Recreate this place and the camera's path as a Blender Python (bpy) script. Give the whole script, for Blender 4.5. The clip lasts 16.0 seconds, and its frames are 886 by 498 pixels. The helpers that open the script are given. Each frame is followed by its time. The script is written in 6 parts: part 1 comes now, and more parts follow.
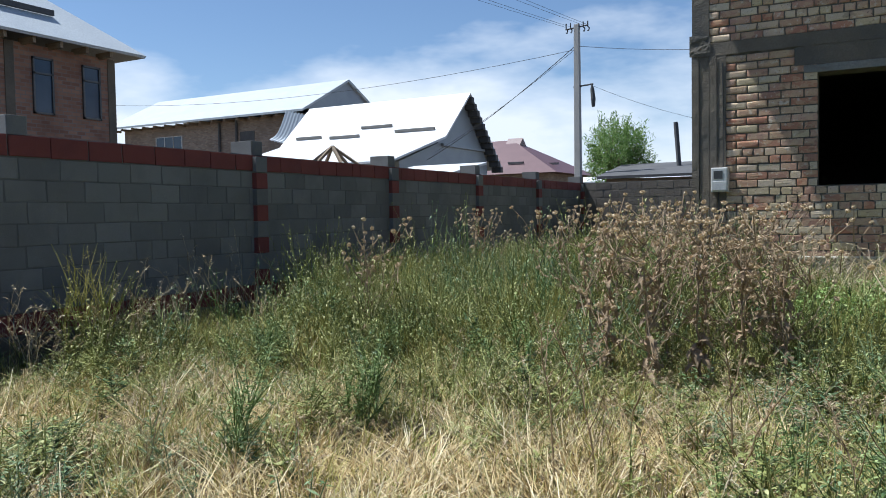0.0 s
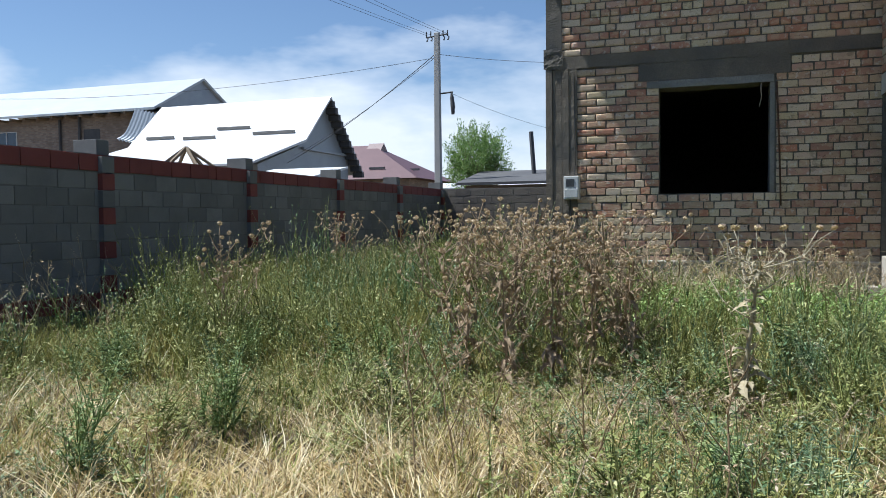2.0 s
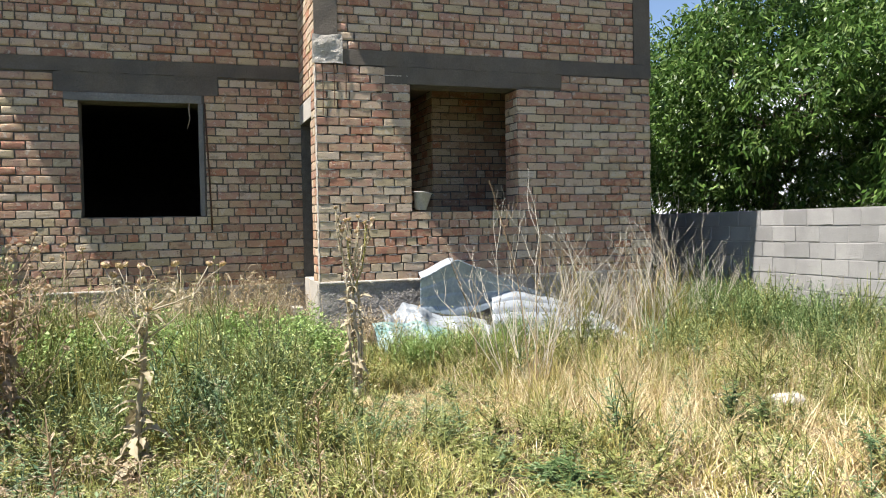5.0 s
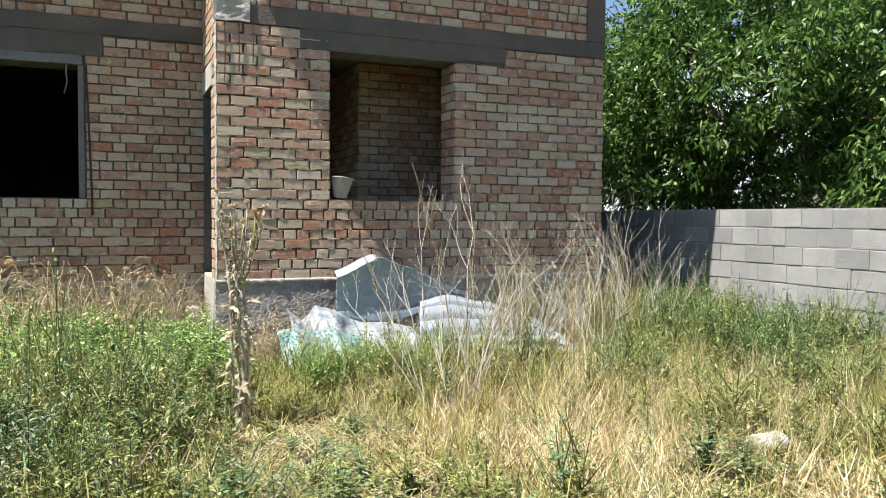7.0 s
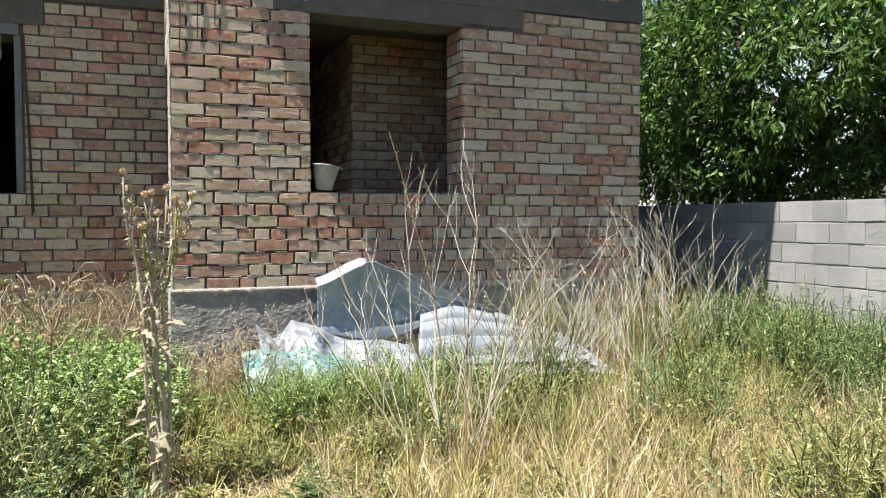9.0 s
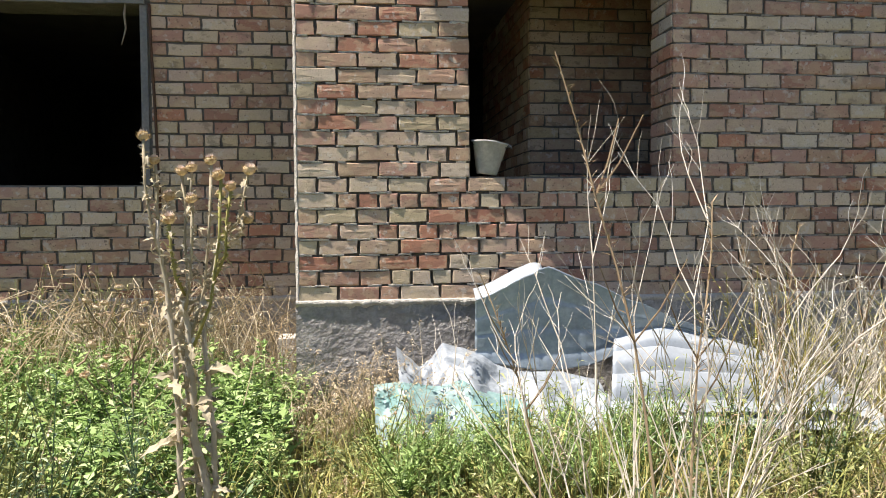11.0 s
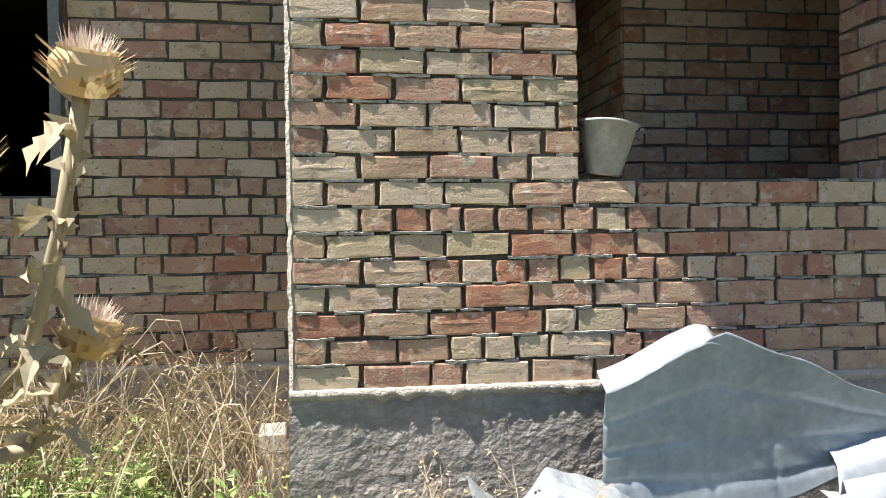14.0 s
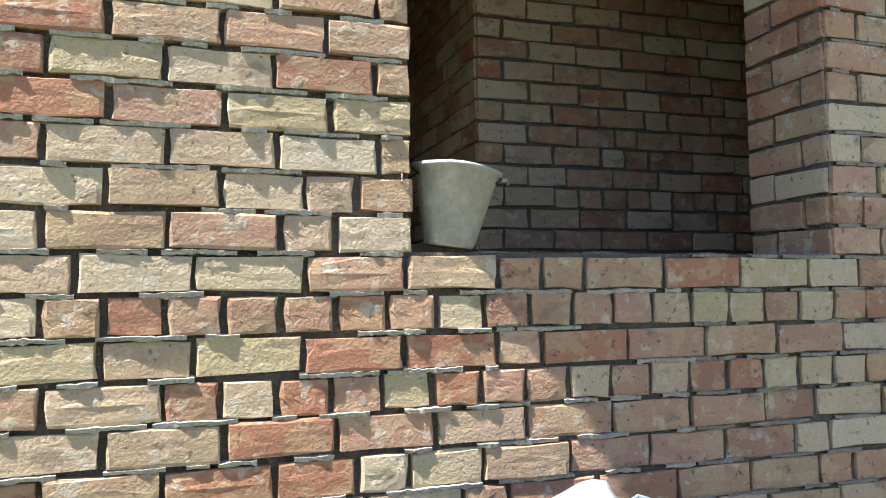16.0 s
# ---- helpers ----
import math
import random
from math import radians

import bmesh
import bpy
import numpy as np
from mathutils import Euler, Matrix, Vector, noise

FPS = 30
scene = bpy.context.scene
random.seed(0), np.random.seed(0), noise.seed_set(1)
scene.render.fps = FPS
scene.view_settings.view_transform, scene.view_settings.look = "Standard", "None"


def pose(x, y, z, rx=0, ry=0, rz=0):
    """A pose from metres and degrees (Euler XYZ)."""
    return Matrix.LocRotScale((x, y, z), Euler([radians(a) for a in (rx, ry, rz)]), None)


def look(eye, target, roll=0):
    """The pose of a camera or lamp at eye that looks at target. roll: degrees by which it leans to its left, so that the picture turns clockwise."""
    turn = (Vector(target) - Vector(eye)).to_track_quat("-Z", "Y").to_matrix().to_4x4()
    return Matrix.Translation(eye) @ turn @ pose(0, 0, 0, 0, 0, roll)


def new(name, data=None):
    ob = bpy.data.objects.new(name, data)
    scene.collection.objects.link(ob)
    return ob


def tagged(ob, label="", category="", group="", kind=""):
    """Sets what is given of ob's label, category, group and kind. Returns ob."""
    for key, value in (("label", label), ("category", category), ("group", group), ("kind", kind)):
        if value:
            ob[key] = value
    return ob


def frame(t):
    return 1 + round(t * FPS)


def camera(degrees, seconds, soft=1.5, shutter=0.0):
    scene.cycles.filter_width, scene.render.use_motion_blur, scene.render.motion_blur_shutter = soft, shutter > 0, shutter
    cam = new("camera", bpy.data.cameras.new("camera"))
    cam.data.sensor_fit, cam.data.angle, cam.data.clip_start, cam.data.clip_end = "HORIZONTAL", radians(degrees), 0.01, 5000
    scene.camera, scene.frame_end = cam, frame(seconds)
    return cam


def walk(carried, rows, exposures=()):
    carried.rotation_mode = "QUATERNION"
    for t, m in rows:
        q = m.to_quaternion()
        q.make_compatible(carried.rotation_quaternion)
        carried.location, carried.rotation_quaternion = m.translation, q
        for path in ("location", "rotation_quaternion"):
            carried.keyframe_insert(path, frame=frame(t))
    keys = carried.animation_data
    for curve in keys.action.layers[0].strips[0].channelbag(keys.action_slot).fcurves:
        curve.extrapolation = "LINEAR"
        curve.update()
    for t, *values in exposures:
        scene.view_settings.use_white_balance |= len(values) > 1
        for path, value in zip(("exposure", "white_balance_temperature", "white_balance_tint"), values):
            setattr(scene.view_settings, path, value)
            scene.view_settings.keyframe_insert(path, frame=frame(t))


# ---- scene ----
cam = camera(59.1, 16.0, 0.95)
PATH = [
    (0, (-1.965, -9.163, 1.269), (-2.923, -7.409, 1.183), -1.0),
    (0.5, (-1.961, -9.172, 1.267), (-2.91, -7.414, 1.176), -0.9),
    (1, (-1.956, -9.185, 1.264), (-2.834, -7.39, 1.173), -0.7),
    (1.5, (-1.961, -9.178, 1.266), (-2.72, -7.329, 1.176), -0.6),
    (2, (-1.967, -9.167, 1.267), (-2.6, -7.272, 1.189), -0.6),
    (2.5, (-1.966, -9.17, 1.266), (-2.443, -7.229, 1.204), -0.5),
    (3, (-1.962, -9.177, 1.265), (-2.25, -7.199, 1.218), -0.5),
    (3.5, (-1.982, -9.141, 1.272), (-2.001, -7.141, 1.235), -0.4),
    (4, (-1.838, -9.033, 1.309), (-1.56, -7.053, 1.258), -0.6),
    (4.5, (-1.593, -8.84, 1.352), (-1.128, -6.896, 1.291), -1.2),
    (5, (-1.485, -8.614, 1.372), (-0.842, -6.721, 1.314), -1.1),
    (7.5, (-0.725, -7.257, 1.37), (0.053, -5.417, 1.29), 0.4),
    (8, (-0.57, -6.96, 1.351), (0.208, -5.119, 1.278), 0.3),
    (10.5, (0.256, -5.324, 1.288), (0.653, -3.365, 1.208), -0.6),
    (11, (0.322, -4.914, 1.283), (0.556, -2.929, 1.206), -0.4),
    (11.5, (0.353, -4.573, 1.255), (0.472, -2.577, 1.189), 0.2),
    (12, (0.211, -4.23, 1.253), (0.341, -2.235, 1.216), -0.6),
    (12.5, (0.202, -3.842, 1.295), (0.332, -1.847, 1.24), -0.6),
    (13, (0.159, -3.513, 1.371), (0.325, -1.521, 1.293), -0.5),
    (13.5, (0.103, -3.158, 1.362), (0.326, -1.171, 1.312), -0.2),
    (14, (0.144, -2.893, 1.348), (0.423, -0.913, 1.308), -0.6),
    (14.5, (0.279, -2.608, 1.416), (0.605, -0.636, 1.366), -0.7),
    (15, (0.371, -2.337, 1.433), (0.892, -0.406, 1.405), -0.9),
    (15.5, (0.46, -2.092, 1.449), (1.099, -0.198, 1.505), -0.8),
    (16, (0.533, -1.885, 1.441), (1.164, 0.009, 1.559), -0.6),
]
EXPOSURES = [(0.0, 0.54, 5850, 8), (2.0, 0.56, 5850, 8), (3.5, 0.78, 6050, 9), (5.0, 1.11, 6550, 13), (8.0, 1.08, 6400, 10), (10.5, 1.12, 6600, 15), (12.0, 1.18, 6700, 15), (14.5, 1.45, 6680, 12), (16.0, 1.8, 6620, 9)]
walk(cam, [(t, look(eye, target, roll)) for t, eye, target, roll in PATH], EXPOSURES)

# ---- light ----
SUN_DIR = Vector((-0.48, -0.118, 1.0)).normalized()
world = bpy.data.worlds.new("world")
scene.world = world
world.use_nodes = True
wn = world.node_tree
wn.nodes.clear()
w_out = wn.nodes.new("ShaderNodeOutputWorld")
w_bg = wn.nodes.new("ShaderNodeBackground")
w_sky = wn.nodes.new("ShaderNodeTexSky")
w_sky.sky_type, w_sky.sun_disc = "NISHITA", False
w_sky.sun_elevation = math.asin(SUN_DIR.z)
w_sky.sun_rotation = math.atan2(SUN_DIR.x, SUN_DIR.y)
w_sky.altitude, w_sky.air_density, w_sky.dust_density, w_sky.ozone_density = 800, 1.0, 0.7, 2.2
w_bg.inputs["Strength"].default_value = 0.08
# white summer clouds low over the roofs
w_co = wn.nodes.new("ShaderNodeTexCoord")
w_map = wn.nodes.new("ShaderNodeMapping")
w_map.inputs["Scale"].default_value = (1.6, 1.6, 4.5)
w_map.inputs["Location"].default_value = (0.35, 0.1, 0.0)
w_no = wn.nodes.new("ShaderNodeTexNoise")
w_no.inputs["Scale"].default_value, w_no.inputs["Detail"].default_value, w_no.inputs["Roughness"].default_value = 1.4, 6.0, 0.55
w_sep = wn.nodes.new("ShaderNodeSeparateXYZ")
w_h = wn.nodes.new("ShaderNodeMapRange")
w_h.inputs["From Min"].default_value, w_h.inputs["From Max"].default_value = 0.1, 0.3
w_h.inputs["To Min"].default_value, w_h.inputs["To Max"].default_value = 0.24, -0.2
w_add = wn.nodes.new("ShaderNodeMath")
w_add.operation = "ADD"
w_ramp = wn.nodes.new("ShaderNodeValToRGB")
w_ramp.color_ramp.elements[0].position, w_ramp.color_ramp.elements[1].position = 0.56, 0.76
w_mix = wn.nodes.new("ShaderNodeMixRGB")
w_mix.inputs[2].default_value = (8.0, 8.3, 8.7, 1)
wn.links.new(w_co.outputs["Generated"], w_map.inputs["Vector"])
wn.links.new(w_map.outputs["Vector"], w_no.inputs["Vector"])
wn.links.new(w_co.outputs["Generated"], w_sep.inputs[0])
wn.links.new(w_sep.outputs["Z"], w_h.inputs["Value"])
wn.links.new(w_no.outputs["Fac"], w_add.inputs[0])
wn.links.new(w_h.outputs["Result"], w_add.inputs[1])
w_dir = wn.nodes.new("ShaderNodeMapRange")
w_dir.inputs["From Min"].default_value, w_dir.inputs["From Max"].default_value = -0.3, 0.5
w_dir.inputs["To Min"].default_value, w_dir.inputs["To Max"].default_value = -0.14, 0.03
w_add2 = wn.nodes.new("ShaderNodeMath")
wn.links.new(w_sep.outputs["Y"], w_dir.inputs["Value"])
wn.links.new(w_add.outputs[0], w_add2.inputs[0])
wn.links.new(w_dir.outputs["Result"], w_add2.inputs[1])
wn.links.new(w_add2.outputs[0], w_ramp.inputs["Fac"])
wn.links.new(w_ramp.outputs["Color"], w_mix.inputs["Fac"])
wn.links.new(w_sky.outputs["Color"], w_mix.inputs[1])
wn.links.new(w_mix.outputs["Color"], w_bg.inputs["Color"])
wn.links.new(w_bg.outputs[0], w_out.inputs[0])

sun = new("sun", bpy.data.lights.new("sun", "SUN"))
sun.data.energy, sun.data.angle, sun.data.color = 5.0, radians(0.5), (1.0, 0.96, 0.9)
sun.matrix_world = look(SUN_DIR * 60, (0, 0, 0))


# ---- materials ----
def material(name):
    m = bpy.data.materials.new(name)
    m.use_nodes = True
    return m, m.node_tree, m.node_tree.nodes["Principled BSDF"]


def node(nt, kind, **inputs):
    n = nt.nodes.new(kind)
    for key, value in inputs.items():
        n.inputs[key.replace("_", " ")].default_value = value
    return n


def ramp(nt, stops):
    n = nt.nodes.new("ShaderNodeValToRGB")
    e = n.color_ramp.elements
    while len(e) < len(stops):
        e.new(0.5)
    for i, (p, c) in enumerate(stops):
        e[i].position, e[i].color = p, (*c, 1)
    return n


def position(nt, scale=1.0):
    g = nt.nodes.new("ShaderNodeNewGeometry")
    if scale == 1.0:
        return g.outputs["Position"]
    m = nt.nodes.new("ShaderNodeVectorMath")
    m.operation = "SCALE"
    m.inputs["Scale"].default_value = scale
    nt.links.new(g.outputs["Position"], m.inputs[0])
    return m.outputs[0]


def random_value(nt, island):
    if island:
        return nt.nodes.new("ShaderNodeNewGeometry").outputs["Random Per Island"]
    return nt.nodes.new("ShaderNodeObjectInfo").outputs["Random"]


def mixed(nt, a, b, fac, mode="MIX"):
    n = nt.nodes.new("ShaderNodeMixRGB")
    n.blend_type = mode
    for socket, value in ((n.inputs[0], fac), (n.inputs[1], a), (n.inputs[2], b)):
        if isinstance(value, (int, float)):
            socket.default_value = value
        elif isinstance(value, tuple):
            socket.default_value = (*value, 1)
        else:
            nt.links.new(value, socket)
    return n.outputs[0]


def noise_fac(nt, scale, detail=4.0, lo=0.35, hi=0.65, stretch=None):
    n = node(nt, "ShaderNodeTexNoise", Scale=scale, Detail=detail, Roughness=0.6)
    src = position(nt)
    if stretch:
        mp = nt.nodes.new("ShaderNodeMapping")
        mp.inputs["Scale"].default_value = stretch
        nt.links.new(src, mp.inputs["Vector"])
        src = mp.outputs["Vector"]
    nt.links.new(src, n.inputs["Vector"])
    r = nt.nodes.new("ShaderNodeMapRange")
    r.inputs["From Min"].default_value, r.inputs["From Max"].default_value = lo, hi
    nt.links.new(n.outputs["Fac"], r.inputs["Value"])
    return r.outputs[0]


def bumped(nt, bsdf, fac, strength=0.4, distance=0.01):
    b = node(nt, "ShaderNodeBump", Strength=strength, Distance=distance)
    nt.links.new(fac, b.inputs["Height"])
    nt.links.new(b.outputs[0], bsdf.inputs["Normal"])


def rough_mat(name, c1, c2, scale=6.0, fine=90.0, rough=0.9, bump=0.4, dist=0.006, metal=0.0, stain=None, stretch=None):
    m, nt, bsdf = material(name)
    big = noise_fac(nt, scale, 5, 0.3, 0.7, stretch)
    small = noise_fac(nt, fine, 4, 0.3, 0.7)
    col = mixed(nt, c1, c2, big)
    col = mixed(nt, col, tuple(v * 0.62 for v in c1), mixed(nt, (0, 0, 0), (0.5, 0.5, 0.5), small))
    if stain:
        col = mixed(nt, col, stain, noise_fac(nt, scale * 0.45, 6, 0.5, 0.75))
    nt.links.new(col, bsdf.inputs["Base Color"])
    bsdf.inputs["Roughness"].default_value, bsdf.inputs["Metallic"].default_value = rough, metal
    bumped(nt, bsdf, small, bump, dist)
    return m


def brick_mat(name, island):
    m, nt, bsdf = material(name)
    r = random_value(nt, island)
    tone = ramp(nt, [(0.0, (0.35, 0.13, 0.085)), (0.08, (0.5, 0.21, 0.12)), (0.16, (0.32, 0.16, 0.12)), (0.28, (0.54, 0.31, 0.21)), (0.4, (0.45, 0.29, 0.18)),
                     (0.5, (0.58, 0.43, 0.31)), (0.62, (0.68, 0.57, 0.42)), (0.74, (0.52, 0.43, 0.25)), (0.84, (0.7, 0.61, 0.46)), (0.92, (0.46, 0.24, 0.17)), (1.0, (0.56, 0.34, 0.26))])
    nt.links.new(r, tone.inputs["Fac"])
    col = mixed(nt, tone.outputs["Color"], (0.49, 0.335, 0.21), 0.18)
    # firing flashes that cross a brick at a slant
    flash = noise_fac(nt, 9, 3, 0.5, 0.54, (1.0, 1.0, 1.5))
    col = mixed(nt, col, mixed(nt, col, (0.62, 0.5, 0.3), 0.6), mixed(nt, (0, 0, 0), (0.55, 0.55, 0.55), flash))
    scorch = noise_fac(nt, 6.5, 3, 0.6, 0.66, (1.0, 1.0, 2.0))
    col = mixed(nt, col, (0.15, 0.115, 0.08), mixed(nt, (0, 0, 0), (0.45, 0.45, 0.45), scorch))
    grit = noise_fac(nt, 110, 7, 0.32, 0.68)
    col = mixed(nt, col, (0.16, 0.1, 0.06), mixed(nt, (0, 0, 0), (0.26, 0.26, 0.26), grit))
    # cement smeared over the face
    smear = noise_fac(nt, 17, 8, 0.58, 0.64)
    col = mixed(nt, col, (0.6, 0.55, 0.45), mixed(nt, (0, 0, 0), (0.55, 0.55, 0.55), smear))
    pits = noise_fac(nt, 48, 4, 0.62, 0.68)
    col = mixed(nt, col, (0.08, 0.055, 0.04), mixed(nt, (0, 0, 0), (0.65, 0.65, 0.65), pits))
    dirt = noise_fac(nt, 1.3, 5, 0.45, 0.75)
    col = mixed(nt, col, (0.2, 0.15, 0.1), mixed(nt, (0, 0, 0), (0.35, 0.35, 0.35), dirt))
    nt.links.new(col, bsdf.inputs["Base Color"])
    bsdf.inputs["Roughness"].default_value = 0.93
    bumped(nt, bsdf, mixed(nt, grit, smear, 0.5), 0.42, 0.006)
    return m


def block_mat(name, island, c1, c2, rough=0.95):
    m, nt, bsdf = material(name)
    r = random_value(nt, island)
    col = mixed(nt, c1, c2, r)
    grit = noise_fac(nt, 120, 5, 0.3, 0.7)
    col = mixed(nt, col, tuple(v * 0.5 for v in c1), mixed(nt, (0, 0, 0), (0.4, 0.4, 0.4), grit))
    col = mixed(nt, col, tuple(v * 0.6 for v in c1), mixed(nt, (0, 0, 0), (0.6, 0.6, 0.6), noise_fac(nt, 1.7, 6, 0.45, 0.75)))
    nt.links.new(col, bsdf.inputs["Base Color"])
    bsdf.inputs["Roughness"].default_value = rough
    bumped(nt, bsdf, grit, 0.5, 0.006)
    return m


def leaf_mat(name, stops, patch, patch_scale=0.8, through_light=0.2, rough=0.6):
    """Thin leaf: each leaf its own tone, whole patches of the field shifted together."""
    m, nt, bsdf = material(name)
    tone = ramp(nt, stops)
    nt.links.new(random_value(nt, True), tone.inputs["Fac"])
    col = mixed(nt, tone.outputs["Color"], patch, mixed(nt, (0, 0, 0), (0.6, 0.6, 0.6), noise_fac(nt, patch_scale, 4, 0.4, 0.65)))
    nt.links.new(col, bsdf.inputs["Base Color"])
    bsdf.inputs["Roughness"].default_value = rough
    bsdf.inputs["Specular IOR Level"].default_value = 0.3
    tr = nt.nodes.new("ShaderNodeBsdfTranslucent")
    nt.links.new(col, tr.inputs["Color"])
    mx = nt.nodes.new("ShaderNodeMixShader")
    mx.inputs[0].default_value = through_light
    nt.links.new(bsdf.outputs[0], mx.inputs[1])
    nt.links.new(tr.outputs[0], mx.inputs[2])
    nt.links.new(mx.outputs[0], nt.nodes["Material Output"].inputs["Surface"])
    return m


M_BRICK = brick_mat("brick", False)
M_BRICKS = brick_mat("brick_field", True)
M_MORTAR = rough_mat("mortar", (0.13, 0.115, 0.095), (0.22, 0.2, 0.165), 9, 70, 0.95, 0.8, 0.012)
M_MORTAR_LIGHT = rough_mat("mortar_squeezed", (0.5, 0.46, 0.39), (0.68, 0.63, 0.54), 8, 90, 0.95, 0.8, 0.01)
M_MORTAR_MID = rough_mat("mortar_filled", (0.3, 0.275, 0.235), (0.45, 0.41, 0.35), 8, 90, 0.95, 0.8, 0.01)
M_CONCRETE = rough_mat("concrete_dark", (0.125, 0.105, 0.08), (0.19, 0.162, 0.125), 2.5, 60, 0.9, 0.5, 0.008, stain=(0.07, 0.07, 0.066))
M_PLINTH = rough_mat("plinth_concrete", (0.25, 0.235, 0.21), (0.5, 0.47, 0.42), 6, 34, 0.95, 0.6, 0.014, stain=(0.21, 0.2, 0.175), stretch=(1, 1, 2.8))
M_STEP = rough_mat("step_concrete", (0.5, 0.47, 0.41), (0.6, 0.56, 0.48), 5, 60, 0.92, 0.5)
M_PLASTER = rough_mat("grey_plaster", (0.17, 0.165, 0.15), (0.26, 0.25, 0.23), 3, 50, 0.95, 0.5)
M_BLOCK = block_mat("cinder_block", False, (0.17, 0.168, 0.163), (0.26, 0.257, 0.248))
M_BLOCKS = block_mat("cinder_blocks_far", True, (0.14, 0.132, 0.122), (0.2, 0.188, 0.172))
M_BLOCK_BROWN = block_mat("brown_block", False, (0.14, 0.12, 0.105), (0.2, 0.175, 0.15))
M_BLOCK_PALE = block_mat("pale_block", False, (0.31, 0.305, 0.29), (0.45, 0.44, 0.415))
M_RED = block_mat("red_painted_block", False, (0.19, 0.045, 0.038), (0.24, 0.06, 0.048), 0.8)
M_REDS = block_mat("red_painted_blocks_far", True, (0.19, 0.045, 0.038), (0.24, 0.06, 0.048), 0.8)
M_JOINT_PALE = rough_mat("pale_block_joint", (0.3, 0.295, 0.28), (0.4, 0.39, 0.37), 5, 70, 0.95, 0.6)
M_JOINT = rough_mat("block_joint", (0.12, 0.12, 0.115), (0.19, 0.185, 0.175), 5, 70, 0.95, 0.6)
M_SOIL = rough_mat("soil", (0.11, 0.08, 0.045), (0.21, 0.155, 0.085), 1.2, 40, 0.97, 0.8, 0.03, stain=(0.06, 0.05, 0.028))
M_WOOD = rough_mat("weathered_wood", (0.2, 0.15, 0.1), (0.33, 0.26, 0.18), 4, 60, 0.85, 0.5, stretch=(1, 1, 6))
M_RUST = rough_mat("rusty_steel", (0.09, 0.05, 0.03), (0.17, 0.09, 0.05), 12, 90, 0.8, 0.5, metal=0.3)
M_WIRE = rough_mat("wire_black", (0.03, 0.03, 0.03), (0.05, 0.05, 0.05), 20, 90, 0.6, 0.1)
M_POLE = rough_mat("pole_concrete", (0.42, 0.41, 0.39), (0.52, 0.5, 0.47), 2, 40, 0.9, 0.3)
M_BUCKET = rough_mat("bucket_plastic", (0.36, 0.36, 0.34), (0.48, 0.47, 0.44), 9, 60, 0.6, 0.5, 0.004, stain=(0.78, 0.76, 0.7))
M_BOX = rough_mat("meter_box_grey", (0.55, 0.55, 0.52), (0.66, 0.65, 0.62), 6, 50, 0.5, 0.1)
M_BOX_DARK = rough_mat("meter_glass", (0.05, 0.05, 0.05), (0.09, 0.09, 0.09), 8, 60, 0.3, 0.1)
M_ROOF_WHITE = rough_mat("white_metal_roof", (0.66, 0.68, 0.7), (0.74, 0.75, 0.76), 0.8, 20, 0.45, 0.1, metal=0.0)
M_ROOF_GREY = rough_mat("grey_metal_gable", (0.28, 0.32, 0.36), (0.36, 0.4, 0.44), 1, 20, 0.45, 0.1, metal=0.2)
M_ROOF_PURPLE = rough_mat("plum_metal_roof", (0.115, 0.06, 0.065), (0.15, 0.08, 0.085), 1, 20, 0.5, 0.1)
M_ROOF_DARK = rough_mat("dark_roofing", (0.07, 0.07, 0.075), (0.12, 0.12, 0.12), 1, 20, 0.8, 0.1)


def far_brick_mat(name, c1, c2, joint):
    """Brickwork seen from far off: courses and joints at their real size."""
    m, nt, bsdf = material(name)
    sep = nt.nodes.new("ShaderNodeSeparateXYZ")
    nt.links.new(position(nt), sep.inputs[0])
    add = nt.nodes.new("ShaderNodeMath")
    nt.links.new(sep.outputs["X"], add.inputs[0])
    nt.links.new(sep.outputs["Y"], add.inputs[1])
    com = nt.nodes.new("ShaderNodeCombineXYZ")
    nt.links.new(add.outputs[0], com.inputs["X"])
    nt.links.new(sep.outputs["Z"], com.inputs["Y"])
    br = nt.nodes.new("ShaderNodeTexBrick")
    br.inputs["Scale"].default_value = 1.0
    br.inputs["Brick Width"].default_value, br.inputs["Row Height"].default_value, br.inputs["Mortar Size"].default_value = 0.26, 0.1, 0.012
    for key, c in (("Color1", c1), ("Color2", c2), ("Mortar", joint)):
        br.inputs[key].default_value = (*c, 1)
    nt.links.new(com.outputs[0], br.inputs["Vector"])
    col = mixed(nt, br.outputs["Color"], tuple(v * 0.7 for v in c1), mixed(nt, (0, 0, 0), (0.6, 0.6, 0.6), noise_fac(nt, 1.2, 5, 0.4, 0.7)))
    nt.links.new(col, bsdf.inputs["Base Color"])
    bsdf.inputs["Roughness"].default_value = 0.95
    return m


M_FAR_BRICK = far_brick_mat("far_brick", (0.22, 0.11, 0.075), (0.36, 0.21, 0.145), (0.24, 0.2, 0.17))
M_FAR_TAN = far_brick_mat("far_tan_brick", (0.23, 0.17, 0.13), (0.36, 0.28, 0.22), (0.26, 0.23, 0.2))
M_ROOF_PALE = rough_mat("pale_blue_roof", (0.44, 0.48, 0.51), (0.52, 0.56, 0.58), 0.8, 20, 0.45, 0.1)
M_GLASS_DARK = rough_mat("window_glass_far", (0.03, 0.05, 0.09), (0.05, 0.08, 0.13), 0.5, 4, 0.08, 0.0)
M_FRAME = rough_mat("white_window_frame", (0.7, 0.7, 0.7), (0.78, 0.78, 0.77), 4, 40, 0.5, 0.1)
